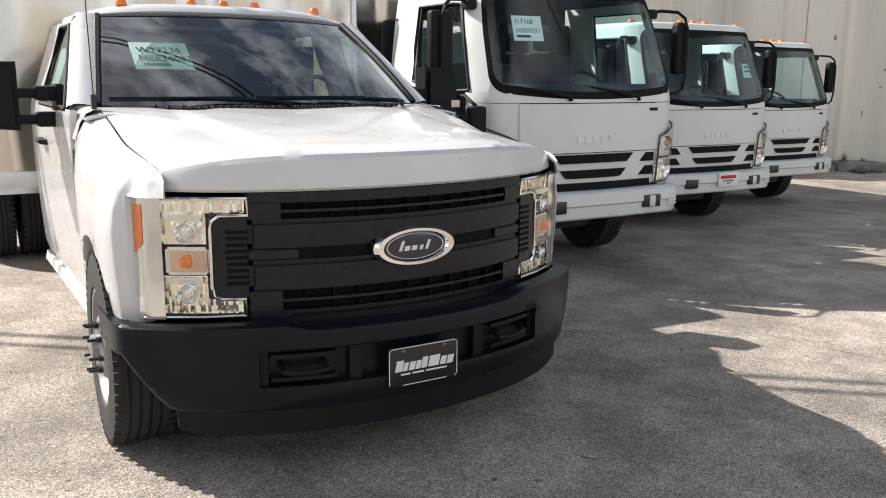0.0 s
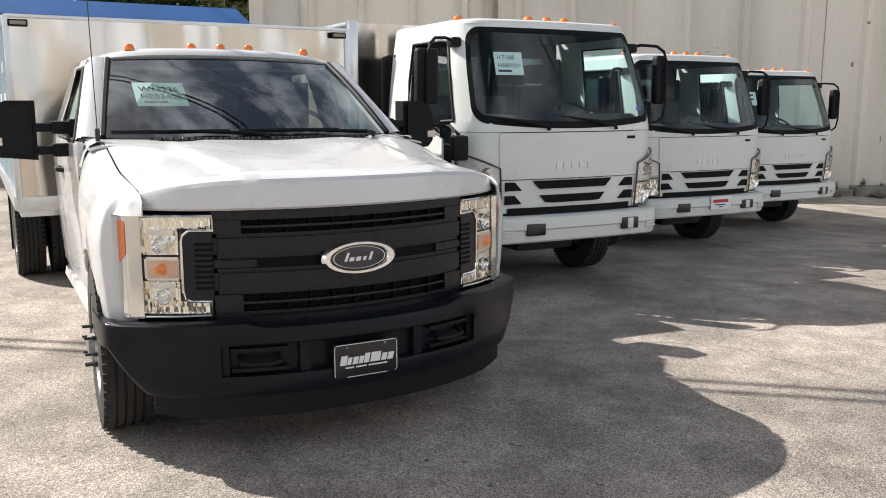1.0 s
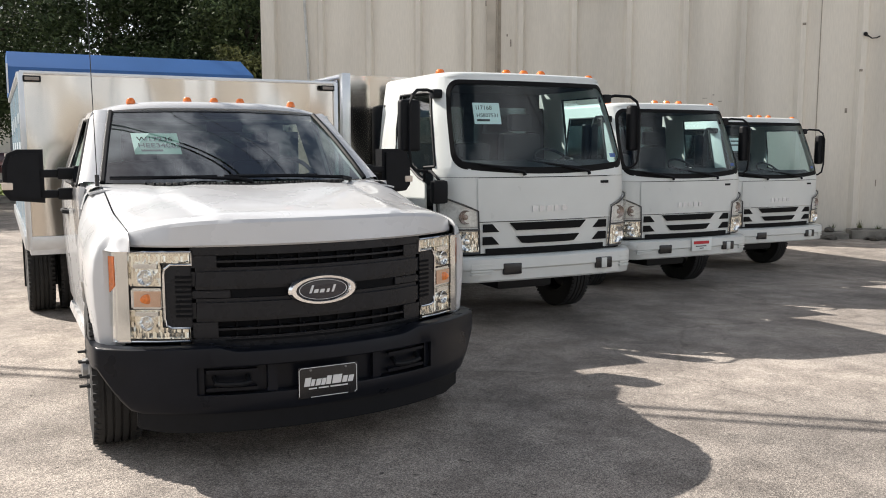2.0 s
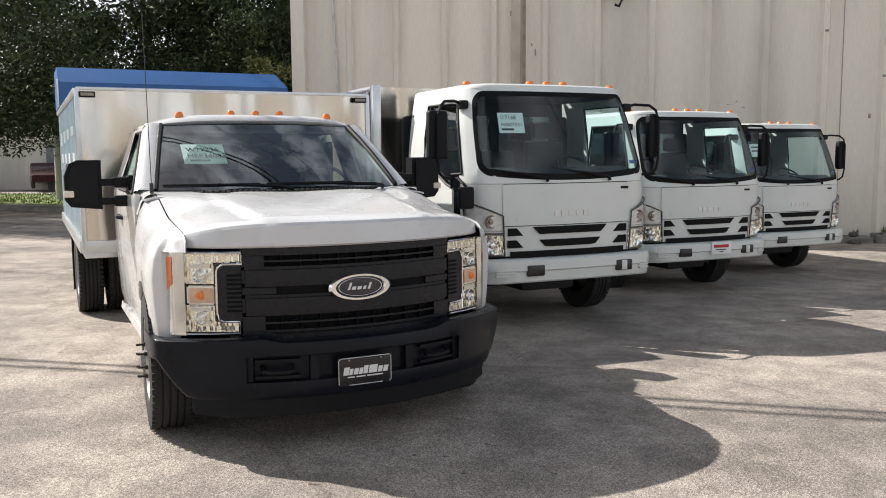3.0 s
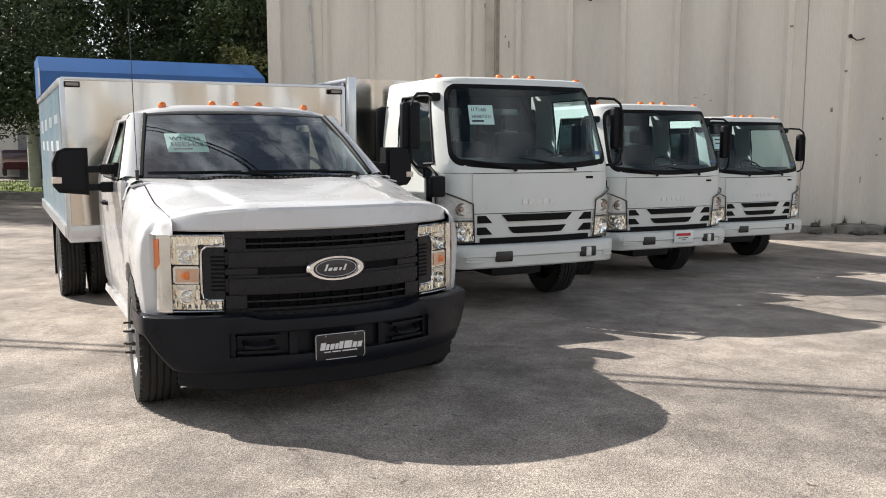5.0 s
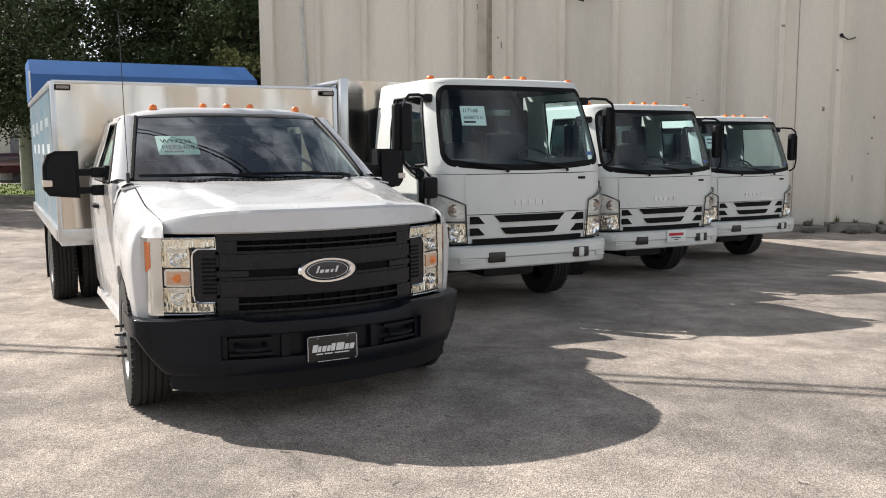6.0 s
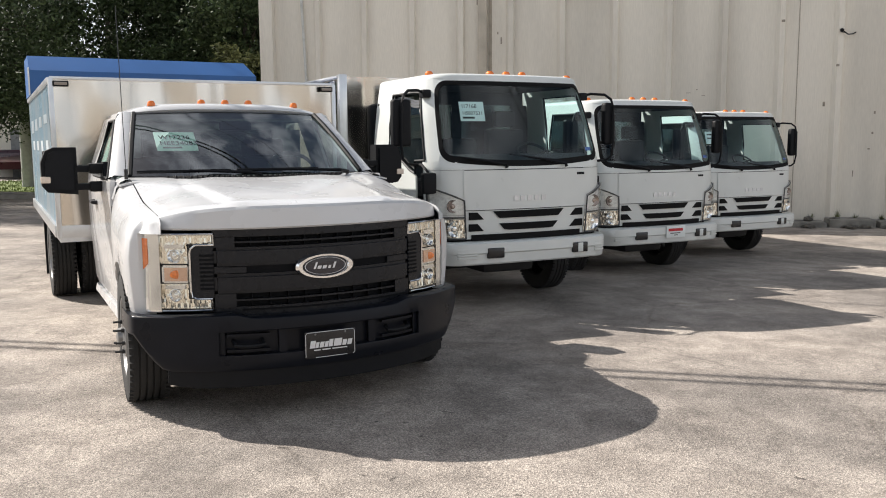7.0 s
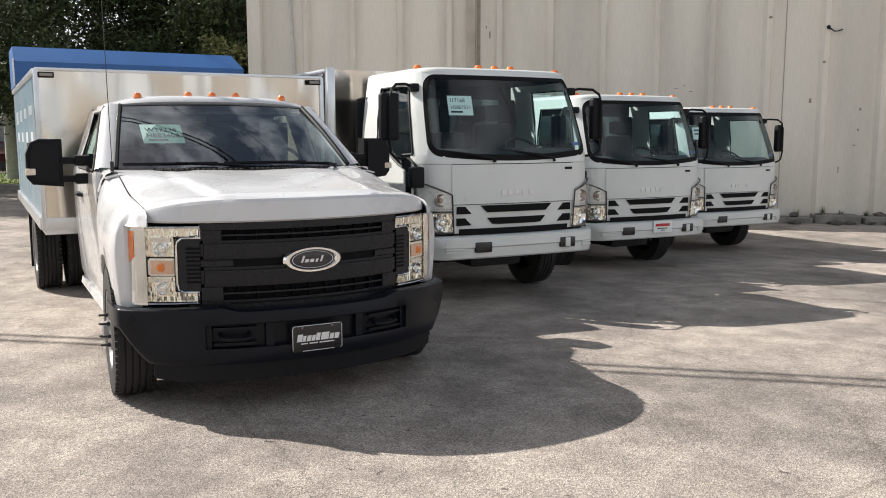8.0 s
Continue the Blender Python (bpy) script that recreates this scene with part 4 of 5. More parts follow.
    part("handle_grip", f(bm), BLACK, h)
    # tow mirror
    mir = new("mirror")
    mir.parent = ford
    bm = BM()
    prism(bm, [(1.135, 1.215), (1.33, 1.235), (1.365, 1.28), (1.365, 1.44), (1.335, 1.52), (1.28, 1.545), (1.135, 1.545)], "y", 1.93, 2.10, 0.025)
    part("mirror_housing", f(bm), BLACK, mir)
    part("mirror_glass", f(box(BM(), 1.155, 1.345, 2.10, 2.105, 1.26, 1.52)), CHROME, mir)
    part("mirror_lamp", f(box(BM(), 1.31, 1.372, 1.922, 1.98, 1.30, 1.345, 0.008)), M("clear_amber_lens", (0.85, 0.72, 0.6), 0.2), mir, "clear side lamp in the mirror")
    for z in (1.395, 1.268):
        bm = BM()
        box(bm, 0.93, 1.06, 1.93, 2.05, z - 0.036, z + 0.036, 0.015)
        box(bm, 1.05, 1.16, 1.95, 2.03, z - 0.024, z + 0.024, 0.01)
        part("mirror_arm", f(bm), BLACK, mir)
    bm = BM()
    prism(bm, [(1.80, 1.20), (2.08, 1.20), (2.08, 1.44), (1.94, 1.44)], "x", 0.925, 0.975, 0.01)
    part("mirror_base", f(bm), BLACK, mir)


both(cab_side)

# roof
bm = BM()
rows = []
for y, dz in ((2.115, -0.052), (2.135, -0.032), (2.17, -0.016), (2.24, -0.004), (2.35, 0), (2.6, 0), (2.85, -0.008), (2.93, -0.03), (2.96, -0.07)):
    rows.append([(x, y + 0.15 * (x / 0.73) ** 2 * (y < 2.3) + 0.06 * (x / 0.73) ** 2 * (y == 2.35), 1.787 + dz * (1 - abs(x / 0.81) ** 6) + 0.088 * (1 - abs(x / 0.81) ** 4.5)) for x in [lerp(-0.80, 0.80, k / 24) for k in range(25)]])
skin(bm, rows, thick=0.025)
part("roof", bm, WHITE, ford, angle=60)
part("headliner", box(BM(), -0.70, 0.70, 2.3, 2.92, 1.735, 1.755), M("pale_headliner", (0.40, 0.39, 0.36), 0.9), ford)
for x in (-0.56, -0.185, 0, 0.185, 0.56):
    roof_lamp(ford, x, 2.31, 1.864 if abs(x) < 0.4 else 1.85, 0.03)
# back of the cab
for x0, x1, z0, z1 in ((-0.94, 0.94, 0.42, 1.34), (-0.76, 0.76, 1.68, 1.79), (-0.9, -0.62, 1.34, 1.68), (0.62, 0.9, 1.34, 1.68)):
    part("cab_back", box(BM(), x0 * (0.9 if z1 > 1.6 else 1), x1 * (0.9 if z1 > 1.6 else 1), 2.92, 2.945, z0, z1), WHITE, ford)
part("rear_window", box(BM(), -0.62, 0.62, 2.93, 2.935, 1.34, 1.68), REAR_GLASS, ford).visible_shadow = False
# windshield
bm = BM()
rows = []
for k in range(9):
    t = k / 8
    w = lerp(0.842, 0.705, t)
    rows.append([(w * u, lerp(1.275 + 0.30 * u * u, 2.095 + 0.15 * u * u, t), lerp(1.347, 1.803 - 0.012 * u * u, t) + 0.02 * math.sin(math.pi * t)) for u in [lerp(-1, 1, j / 16) for j in range(17)]])
skin(bm, rows)
part("windshield", bm, GLASS, ford, "tinted windshield", angle=60).visible_shadow = False
bm = BM()
skin(bm, [[Vector(p) + Vector((0, -0.003, 0.003)) for p in [Vector(a).lerp(Vector(b), q) for a, b in zip(rows[-2], rows[-1])]] for q in (0.86, 1.0)], thick=0.003)
part("windshield_band", bm, GLOSS_BLACK, ford, "dark band at the windshield's top")
# cowl
bm = BM()
cx = [lerp(-0.85, 0.85, k / 40) for k in range(41)]
skin(bm, [[(x, hood_back(x) - 0.015, hood_z(x, hood_back(x)) - 0.014) for x in cx], [(x, 1.30 + 0.30 * (x / 0.842) ** 2, 1.344) for x in cx]], thick=0.02)
cowl = part("cowl", bm, DARK, ford, "black plastic cowl grille")
for k in range(34):
    x = -0.62 + k * 0.037
    part("cowl_slat", box(BM(), x, x + 0.012, hood_back(x) + 0.012, 1.262 + 0.30 * (x / 0.842) ** 2, 1.340, 1.352), BLACK, cowl)
for xa, xb, xc in ((-0.80, -0.22, -0.02), (-0.18, 0.42, 0.66)):
    bm = BM()
    tube(bm, [(xc, 1.25 + 0.3 * xc * xc, 1.352), (lerp(xb, xc, 0.6), 1.27, 1.37), (lerp(xa, xb, 0.55), 1.315 + 0.2 * xa * xa * 0.4, 1.385)], [0.016, 0.013, 0.008], 6)
    tube(bm, [(x, 1.292 + 0.34 * x * x, 1.385 - 0.01 * abs(x)) for x in (xa, lerp(xa, xb, 0.5), xb)], 0.012, 6)
    part("wiper", bm, BLACK, ford)
bm = BM()
tube(bm, [(-0.88, 1.44, 1.30), (-0.88, 1.445, 1.40)], 0.012)
tube(bm, [(-0.88, 1.445, 1.40), (-0.885, 1.50, 2.45)], 0.0026, 6)
part("antenna", bm, GLOSS_BLACK, ford, "thin black whip antenna")

# grille
grille = new("grille")
grille.parent = ford
part("backing", slab(-0.60, 0.60, 0.585, 1.088, 0.05, 0.07, 16), DARK, grille)
part("top_strip", slab(-0.60, 0.60, 1.047, 1.09, 0.004, 0.05, 16, bev=0.005), GRILLE, grille)
part("upper_bar", slab(-0.60, 0.60, 0.882, 0.988, -0.006, 0.05, 16, bev=0.018), GRILLE, grille)
part("middle_channel", slab(-0.60, 0.60, 0.834, 0.885, 0.022, 0.05, 16), DARK, grille)
part("lower_bar", slab(-0.60, 0.60, 0.726, 0.838, -0.006, 0.05, 16, bev=0.018), GRILLE, grille)
part("bottom_strip", slab(-0.60, 0.60, 0.585, 0.650, 0.006, 0.05, 16, bev=0.006), GRILLE, grille)
for x0, x1 in ((-0.60, -0.43), (0.43, 0.60)):
    part("channel_end", slab(x0, x1, 0.842, 0.878, 0.006, 0.05, 4, bev=0.004), GRILLE, grille)
for z in (1.017, 0.688):
    part("thin_rail", slab(-0.60, 0.60, z - 0.005, z + 0.005, 0.008, 0.05, 16), GRILLE, grille)
for x0, x1 in ((-0.60, -0.49), (0.49, 0.60)):
    for z0, z1 in ((0.989, 1.046), (0.651, 0.725)):
        part("slot_end", slab(x0, x1, z0, z1, 0.004, 0.05, 4), GRILLE, grille)
for k in range(9):
    x = -0.40 + 0.1 * k
    for z0, z1 in ((0.99, 1.046), (0.652, 0.725)):
        part("slot_post", slab(x - 0.004, x + 0.004, z0, z1, 0.026, 0.05, 1), DARK, grille)
part("lower_slit", slab(-0.46, 0.60, 0.628, 0.638, 0.002, 0.02, 12), DARK, grille)


def grille_side(s, f):
    part("side_panel", f(slab(0.60, 0.722, 0.70, 1.01, 0.004, 0.06, 5, bev=0.004)), GRILLE, grille)
    for k in range(9):
        z = 0.752 + k * 0.0235
        part("louvre", f(slab(0.602, 0.672, z, z + 0.011, -0.001, 0.01, 3)), DARK, grille)


both(grille_side)
# oval badge: bright rim, dark field, plain pale stroke
badge = new("badge")
badge.parent = grille
for nm, prof, mt in (("badge_rim", [(0.178, 0.02), (0.178, -0.012), (0.165, -0.026), (0.142, -0.026), (0.132, -0.012)], CHROME), ("badge_field", [(0.134, -0.010), (0.08, -0.014), (0, -0.015)], M("dark_badge_enamel", (0.008, 0.01, 0.025), 0.15, coat=0.6))):
    bm = BM()
    lathe(bm, prof, 48, "y")
    bm.transform(Matrix.Translation((0.005, 0.095, 0.863)) @ Matrix.Diagonal((1, 1, 0.42, 1)))
    part(nm, bm, mt, badge)
bm = BM()
lathe(bm, [(0.124, -0.012), (0.124, -0.0155), (0.120, -0.0155), (0.120, -0.012)], 48, "y")
bm.transform(Matrix.Translation((0.005, 0.095, 0.863)) @ Matrix.Diagonal((1, 1, 0.40, 1)))
part("badge_ring", bm, PALE, badge)
for x, h, w in ((-0.062, 0.048, 0.012), (-0.035, 0.022, 0.022), (-0.004, 0.022, 0.022), (0.026, 0.022, 0.014), (0.052, 0.044, 0.012)):
    bm = BM()
    prism(bm, [(x - w / 2, 0.848), (x + w / 2, 0.848), (x + w / 2 + h * 0.3, 0.848 + h * 0.8), (x - w / 2 + h * 0.3, 0.848 + h * 0.8)], "y", 0.077, 0.081)
    part("badge_bar", bm, PALE, badge)


# headlamps: a bracket shape round the grille's side
def headlamp(s, f):
    lamp = new("headlamp")
    lamp.parent = ford
    part("housing", f(slab(0.60, 0.95, 1.004, 1.070, 0.03, 0.06, 10)), BLACK, lamp)
    part("housing", f(slab(0.715, 0.95, 0.69, 1.004, 0.03, 0.06, 8)), BLACK, lamp)
    part("housing", f(slab(0.60, 0.937, 0.622, 0.69, 0.03, 0.06, 10)), BLACK, lamp)
    part("upper_reflector", f(slab(0.605, 0.865, 1.012, 1.058, 0.018, 0.03, 8)), REFLECT, lamp)
    part("upper_reflector", f(slab(0.728, 0.865, 0.90, 1.012, 0.018, 0.03, 5)), REFLECT, lamp)
    part("lower_reflector", f(slab(0.728, 0.865, 0.70, 0.785, 0.018, 0.03, 5)), REFLECT, lamp)
    part("lower_reflector", f(slab(0.618, 0.865, 0.645, 0.70, 0.018, 0.03, 8)), REFLECT, lamp)
    for z in (0.998, 0.768):
        part("reflector_box", f(slab(0.745, 0.845, z - 0.011, z + 0.011, -0.002, 0.018, 3, bev=0.003)), CHROME, lamp)
    for z, r in ((0.942, 0.040), (0.722, 0.036)):
        bm = BM()
        lathe(bm, [(r, 0.018), (r, -0.003), (r * 0.93, -0.004), (r * 0.7, 0.010), (r * 0.35, 0.017), (r * 0.3, 0.004), (0, 0.0)], 24, "y")
        bm.transform(Matrix.Translation((0.797, yf(0.797), z)) @ Matrix.Rotation(math.atan(0.55), 4, "Z"))
        part("reflector_bowl", f(bm), CHROME, lamp, "round chrome reflector bowl")
    part("signal_frame", f(slab(0.725, 0.858, 0.79, 0.892, 0.0, 0.03, 4, bev=0.008)), CHROME, lamp)
    part("signal_box", f(slab(0.738, 0.848, 0.803, 0.879, -0.006, 0.0, 4)), M("signal_reflector", (0.97, 0.66, 0.50), 0.2, 0.7), lamp)
    bm = BM()
    lathe(bm, [(0.030, 0.0), (0.027, -0.006), (0.014, -0.010), (0, -0.011)], 20, "y")
    bm.transform(Matrix.Translation((0.785, yf(0.785) - 0.004, 0.842)) @ Matrix.Diagonal((1.35, 0.5, 0.8, 1)))
    part("signal_bulb", f(bm), SIGNAL, lamp, "orange turn signal bulb")
    part("outer_shell", f(slab(0.868, 0.952, lambda x: 0.625, 1.066, 0.002, 0.03, 8)), CHROME, lamp)
    part("side_marker", f(slab(0.924, 0.954, lambda x: lerp(0.90, 0.845, (x - 0.924) / 0.03), 1.046, -0.004, 0.02, 3, bev=0.003)), AMBER, lamp, "amber side marker lens")
    # bright outline along the inner edge
    bm = BM()
    path = [(0.60, 1.062), (0.60, 1.006), (0.69, 1.006), (0.715, 0.985), (0.72, 0.96), (0.72, 0.74), (0.71, 0.712), (0.69, 0.700), (0.614, 0.700), (0.614, 0.638), (0.75, 0.634), (0.93, 0.628)]
    tube(bm, [(x, yf(x) + 0.0, z) for x, z in path], 0.006, 6)
    tube(bm, [(x, yf(x) + 0.0, 1.066) for x in (0.60, 0.7, 0.8, 0.945)], 0.006, 6)
    part("bright_edge", f(bm), CHROME, lamp)
    for x0, x1, z0, z1 in ((0.602, 0.95, 1.006, 1.064), (0.72, 0.95, 0.702, 1.006), (0.614, 0.937, 0.636, 0.702)):
        rows = [[(x, yf(x) - 0.014, z0), (x, yf(x) - 0.014, z1)] for x in [lerp(x0, x1, k / 8) for k in range(9)]]
        part("lens", f(skin(BM(), rows)), LENS, lamp, angle=60).visible_shadow = False


both(headlamp)

# front bumper with its channel
bumper = new("front_bumper")
bumper.parent = ford
def btop(x):
    return curve_at([(0.0, 0.603), (0.43, 0.605), (0.52, 0.628), (1.05, 0.612)], abs(x))
def bumper_row(x, dx=0.0, dy=0.0):
    a = abs(x)
    y, zt = yb(x), btop(x)
    zb = 0.305 + 0.20 * min(1.0, max(0.0, (a - 0.87) / 0.152)) ** 1.4
    rec = 0.055 if a < 0.61 else 0.0
    zu, zl = max(0.53, zb + 0.03), max(0.395, zb + 0.02)
    prof = [(0.10, zt - 0.002), (0.014, zt), (0.003, zt - 0.006), (0.0, zt - 0.016), (-0.003, zu + 0.006), (0.002 if rec else -0.003, zu), (rec, zu - 0.003 if rec else lerp(zu, zl, 0.3)), (rec, zl + 0.003 if rec else lerp(zu, zl, 0.7)), (0.002 if rec else 0.0, zl), (0.0, zl - 0.008), (0.002, zb + 0.016), (0.014, zb), (0.10, zb)]
    return [(x + math.copysign(dx, x) - math.copysign(0.06 if dx and i in (0, 12) else 0, x), y + d * (0.3 if dx else 1) + dy, z) for i, (d, z) in enumerate(prof)]


bx_ = sorted([s * v for s in (-1, 1) for v in (0.001, 0.1, 0.2, 0.3, 0.4, 0.44, 0.48, 0.52, 0.56, 0.606, 0.614, 0.66, 0.72, 0.78, 0.84, 0.89, 0.93, 0.95, 0.965, 0.98, 0.99, 1.0, 1.012, 1.022)])
rows = [bumper_row(x) for x in bx_]
for dx, dy in ((0.010, 0.03), (0.016, 0.07), (0.018, 0.12), (0.018, 0.32)):
    rows.insert(0, bumper_row(-1.022, dx, dy))
    rows.append(bumper_row(1.022, dx, dy))
part("bumper_skin", skin(BM(), rows), BUMPER, bumper, angle=40)
for x in (-0.60, -0.27, 0.27, 0.60):
    part("channel_rib", slab(x - 0.022, x + 0.022, 0.39, 0.535, 0.022, 0.06, 2, yb), BUMPER, bumper)


def bumper_end(s, f):
    hook = new("tow_hook")
    hook.parent = bumper
    bm = BM()
    pts = [(0.38, yb(0.38) + 0.05, 0.47), (0.38, yb(0.38) + 0.004, 0.452), (0.42, yb(0.42) - 0.004, 0.447), (0.49, yb(0.49) - 0.004, 0.447), (0.53, yb(0.53) + 0.004, 0.452), (0.53, yb(0.53) + 0.05, 0.47)]
    tube(bm, pts, 0.013, 8)
    part("hook_bar", f(bm), BLACK, hook)
    part("hook_bezel", f(slab(0.34, 0.57, 0.41, 0.425, 0.02, 0.06, 4, yb)), BUMPER, hook)
    part("hook_bezel", f(slab(0.34, 0.57, 0.497, 0.512, 0.02, 0.06, 4, yb)), BUMPER, hook)


both(bumper_end)
part("air_dam", slab(-0.86, 0.86, lambda x: 0.205 + 0.02 * max(0, abs(x) - 0.74) / 0.12, 0.325, 0.03, 0.07, 24, yb, bev=0.006), BLACK, ford)
plate = new("plate")
plate.parent = ford
part("plate_sheet", box(BM(), -0.153, 0.153, -0.008, 0.0, 0.348, 0.502, 0.003), GLOSS_BLACK, plate, "black dealer plate with pale lettering bars")
bm = BM()
tube(bm, [(x, -0.009, z) for x, z in ((-0.148, 0.36), (-0.148, 0.488), (-0.138, 0.498), (0.138, 0.498), (0.148, 0.488), (0.148, 0.362), (0.138, 0.352))], 0.0018, 4)
tube(bm, [(-0.09, -0.009, 0.352), (0.10, -0.009, 0.352)], 0.0018, 4)
part("plate_border", bm, PALE, plate)
for k, (x, w, h) in enumerate(((-0.125, 0.030, 0.042), (-0.092, 0.018, 0.032), (-0.067, 0.024, 0.032), (-0.038, 0.020, 0.032), (-0.013, 0.024, 0.042), (0.018, 0.046, 0.042), (0.070, 0.024, 0.032), (0.100, 0.026, 0.032))):
    bm = BM()
    prism(bm, [(x, 0.408), (x + w, 0.408), (x + w + 0.008, 0.408 + h), (x + 0.008, 0.408 + h)], "y", -0.011, -0.008)
    part("plate_bar", bm, PALE, plate)
bars(plate, "plate_line", [(-0.10, -0.06, 0.392, 0.398), (-0.05, 0.0, 0.392, 0.398), (0.01, 0.10, 0.392, 0.398)], -0.008, PALE)
for x in (-0.09, 0.09):
    bm = BM()
    lathe(bm, [(0.006, 0), (0.005, -0.004), (0, -0.005)], 12, "y", (x, -0.008, 0.486))
    part("plate_screw", bm, STEEL, plate)

plate.location = (-0.008, 0, 0)

# stock sheet behind the glass
sheet_f = new("stock_sheet")
sheet_f.parent = ford
sheet_f.matrix_local = pose(-0.485, 1.80, 1.58, 38, 0, 0)
part("sheet_paper", box(BM(), -0.142, 0.142, -0.107, 0.107, 0, 0.002), PAPER, sheet_f, "pale green stock sheet behind the windshield")
lettering(sheet_f, "W17236", 0.062, pose(-0.115, 0.025, 0.003), INK)
lettering(sheet_f, "HEE34083", 0.062, pose(-0.115, -0.04, 0.003), INK)
part("line_bar", box(BM(), -0.10, 0.03, -0.078, -0.062, 0.002, 0.003), INK, sheet_f)
part("window_sticker", skin(BM(), [[(-side_x(z) + 0.022, y, z) for y in (2.22, 2.46)] for z in (1.36, 1.62)], thick=0.002), PAPER, ford, "pale green price sheet on the side glass")
# inside
part("dashboard", prism(BM(), [(1.30, 1.0), (1.30, 1.30), (1.55, 1.34), (1.78, 1.28), (1.80, 1.0)], "x", -0.82, 0.82, 0.02), DASH, ford)
for x0, x1 in ((-0.72, -0.2), (-0.18, 0.16), (0.2, 0.72)):
    st = new("seat")
    st.parent = ford
    part("cushion", box(BM(), x0, x1, 2.1, 2.65, 0.85, 1.02, 0.05), SEAT, st)
    part("seat_back", box(BM(), x0 + 0.02, x1 - 0.02, 2.62, 2.78, 0.95, 1.45, 0.05), SEAT, st)
    part("headrest", box(BM(), x0 + 0.14, x1 - 0.14, 2.66, 2.76, 1.46, 1.60, 0.03), SEAT, st)
steering_wheel(ford, 0.42, 1.93, 1.33, 55)
part("inner_mirror", box(BM(), -0.12, 0.12, 2.0, 2.03, 1.66, 1.73, 0.02), BLACK, ford)
part("cab_floor", box(BM(), -0.92, 0.92, 1.3, 2.9, 0.45, 0.5), DARK_STEEL, ford)
part("engine_block", box(BM(), -0.55, 0.55, 0.45, 1.4, 0.40, 1.0, 0.05), DARK_STEEL, ford)
# underside: sump guard, gearbox, tank, exhaust and shaft
# unseen parts, added to block light leaking beneath the truck and deepen its shadow
part("splash_shield", box(BM(), -0.86, 0.86, 0.42, 0.60, 0.30, 0.42, 0.02), DARK, ford)
part("gearbox", box(BM(), -0.24, 0.24, 1.4, 2.5, 0.34, 0.62, 0.06), DARK_STEEL, ford)
part("fuel_tank", box(BM(), -0.86, -0.48, 2.1, 3.0, 0.34, 0.62, 0.05), DARK, ford)
part("driveshaft", tube(BM(), [(0, 2.5, 0.46), (0, 5.1, 0.42)], 0.05, 10), DARK_STEEL, ford)
part("exhaust_pipe", tube(BM(), [(0.62, 1.3, 0.45), (0.64, 2.4, 0.40), (0.62, 4.4, 0.42)], 0.05, 10), STEEL, ford)
part("muffler", lathe(BM(), [(0, 0), (0.11, 0.02), (0.11, 0.7), (0, 0.72)], 16, "y", (0.64, 2.4, 0.42)), STEEL, ford)
# chassis and wheels
for x in (-0.45, 0.37):
    part("frame_rail", box(BM(), x, x + 0.08, 0.4, 7.0, 0.50, 0.70), DARK_STEEL, ford)
part("front_axle", box(BM(), -0.8, 0.8, 0.84, 0.96, 0.32, 0.44, 0.02), DARK_STEEL, ford)
part("rear_axle", box(BM(), -0.9, 0.9, 5.13, 5.27, 0.33, 0.47, 0.03), DARK_STEEL, ford)
for s in (-1, 1):
    w = wheel(ford, s * 0.90, 0.90, 0.395, 0.40, 0.245, s, (0.3, 0.92), STEEL, True)
    w.rotation_euler = (0, 0, radians(-3))
    wheel(ford, s * 1.07, 5.2, 0.39, 0.395, 0.235, s, (-0.2, -0.75), STEEL)
    wheel(ford, s * 0.79, 5.2, 0.39, 0.395, 0.235, s, (-0.2, -0.75), STEEL)
    part("mud_flap", box(BM(), min(s * 0.66, s * 1.2), max(s * 0.66, s * 1.2), 5.72, 5.732, 0.15, 0.74), BLACK, ford)

# aluminium dump body
body = new("dump_body")
body.parent = ford
part("front_sheet", box(BM(), -1.19, 1.19, 3.10, 3.14, 0.80, 2.085), ALU, body)
part("top_lip", box(BM(), -1.21, 1.21, 3.09, 3.16, 2.085, 2.11, 0.005), ALU_TRIM, body)
part("bottom_lip", box(BM(), -1.19, 1.19, 3.088, 3.10, 0.80, 0.90, 0.004), ALU_TRIM, body)
part("body_floor", box(BM(), -1.2, 1.2, 3.12, 7.2, 0.76, 0.82), ALU_TRIM, body)
WRAP = M("pale_blue_printed_wrap", (0.24, 0.38, 0.48), 0.25, var=0.25, scale=1.6, col2=(0.46, 0.52, 0.56))
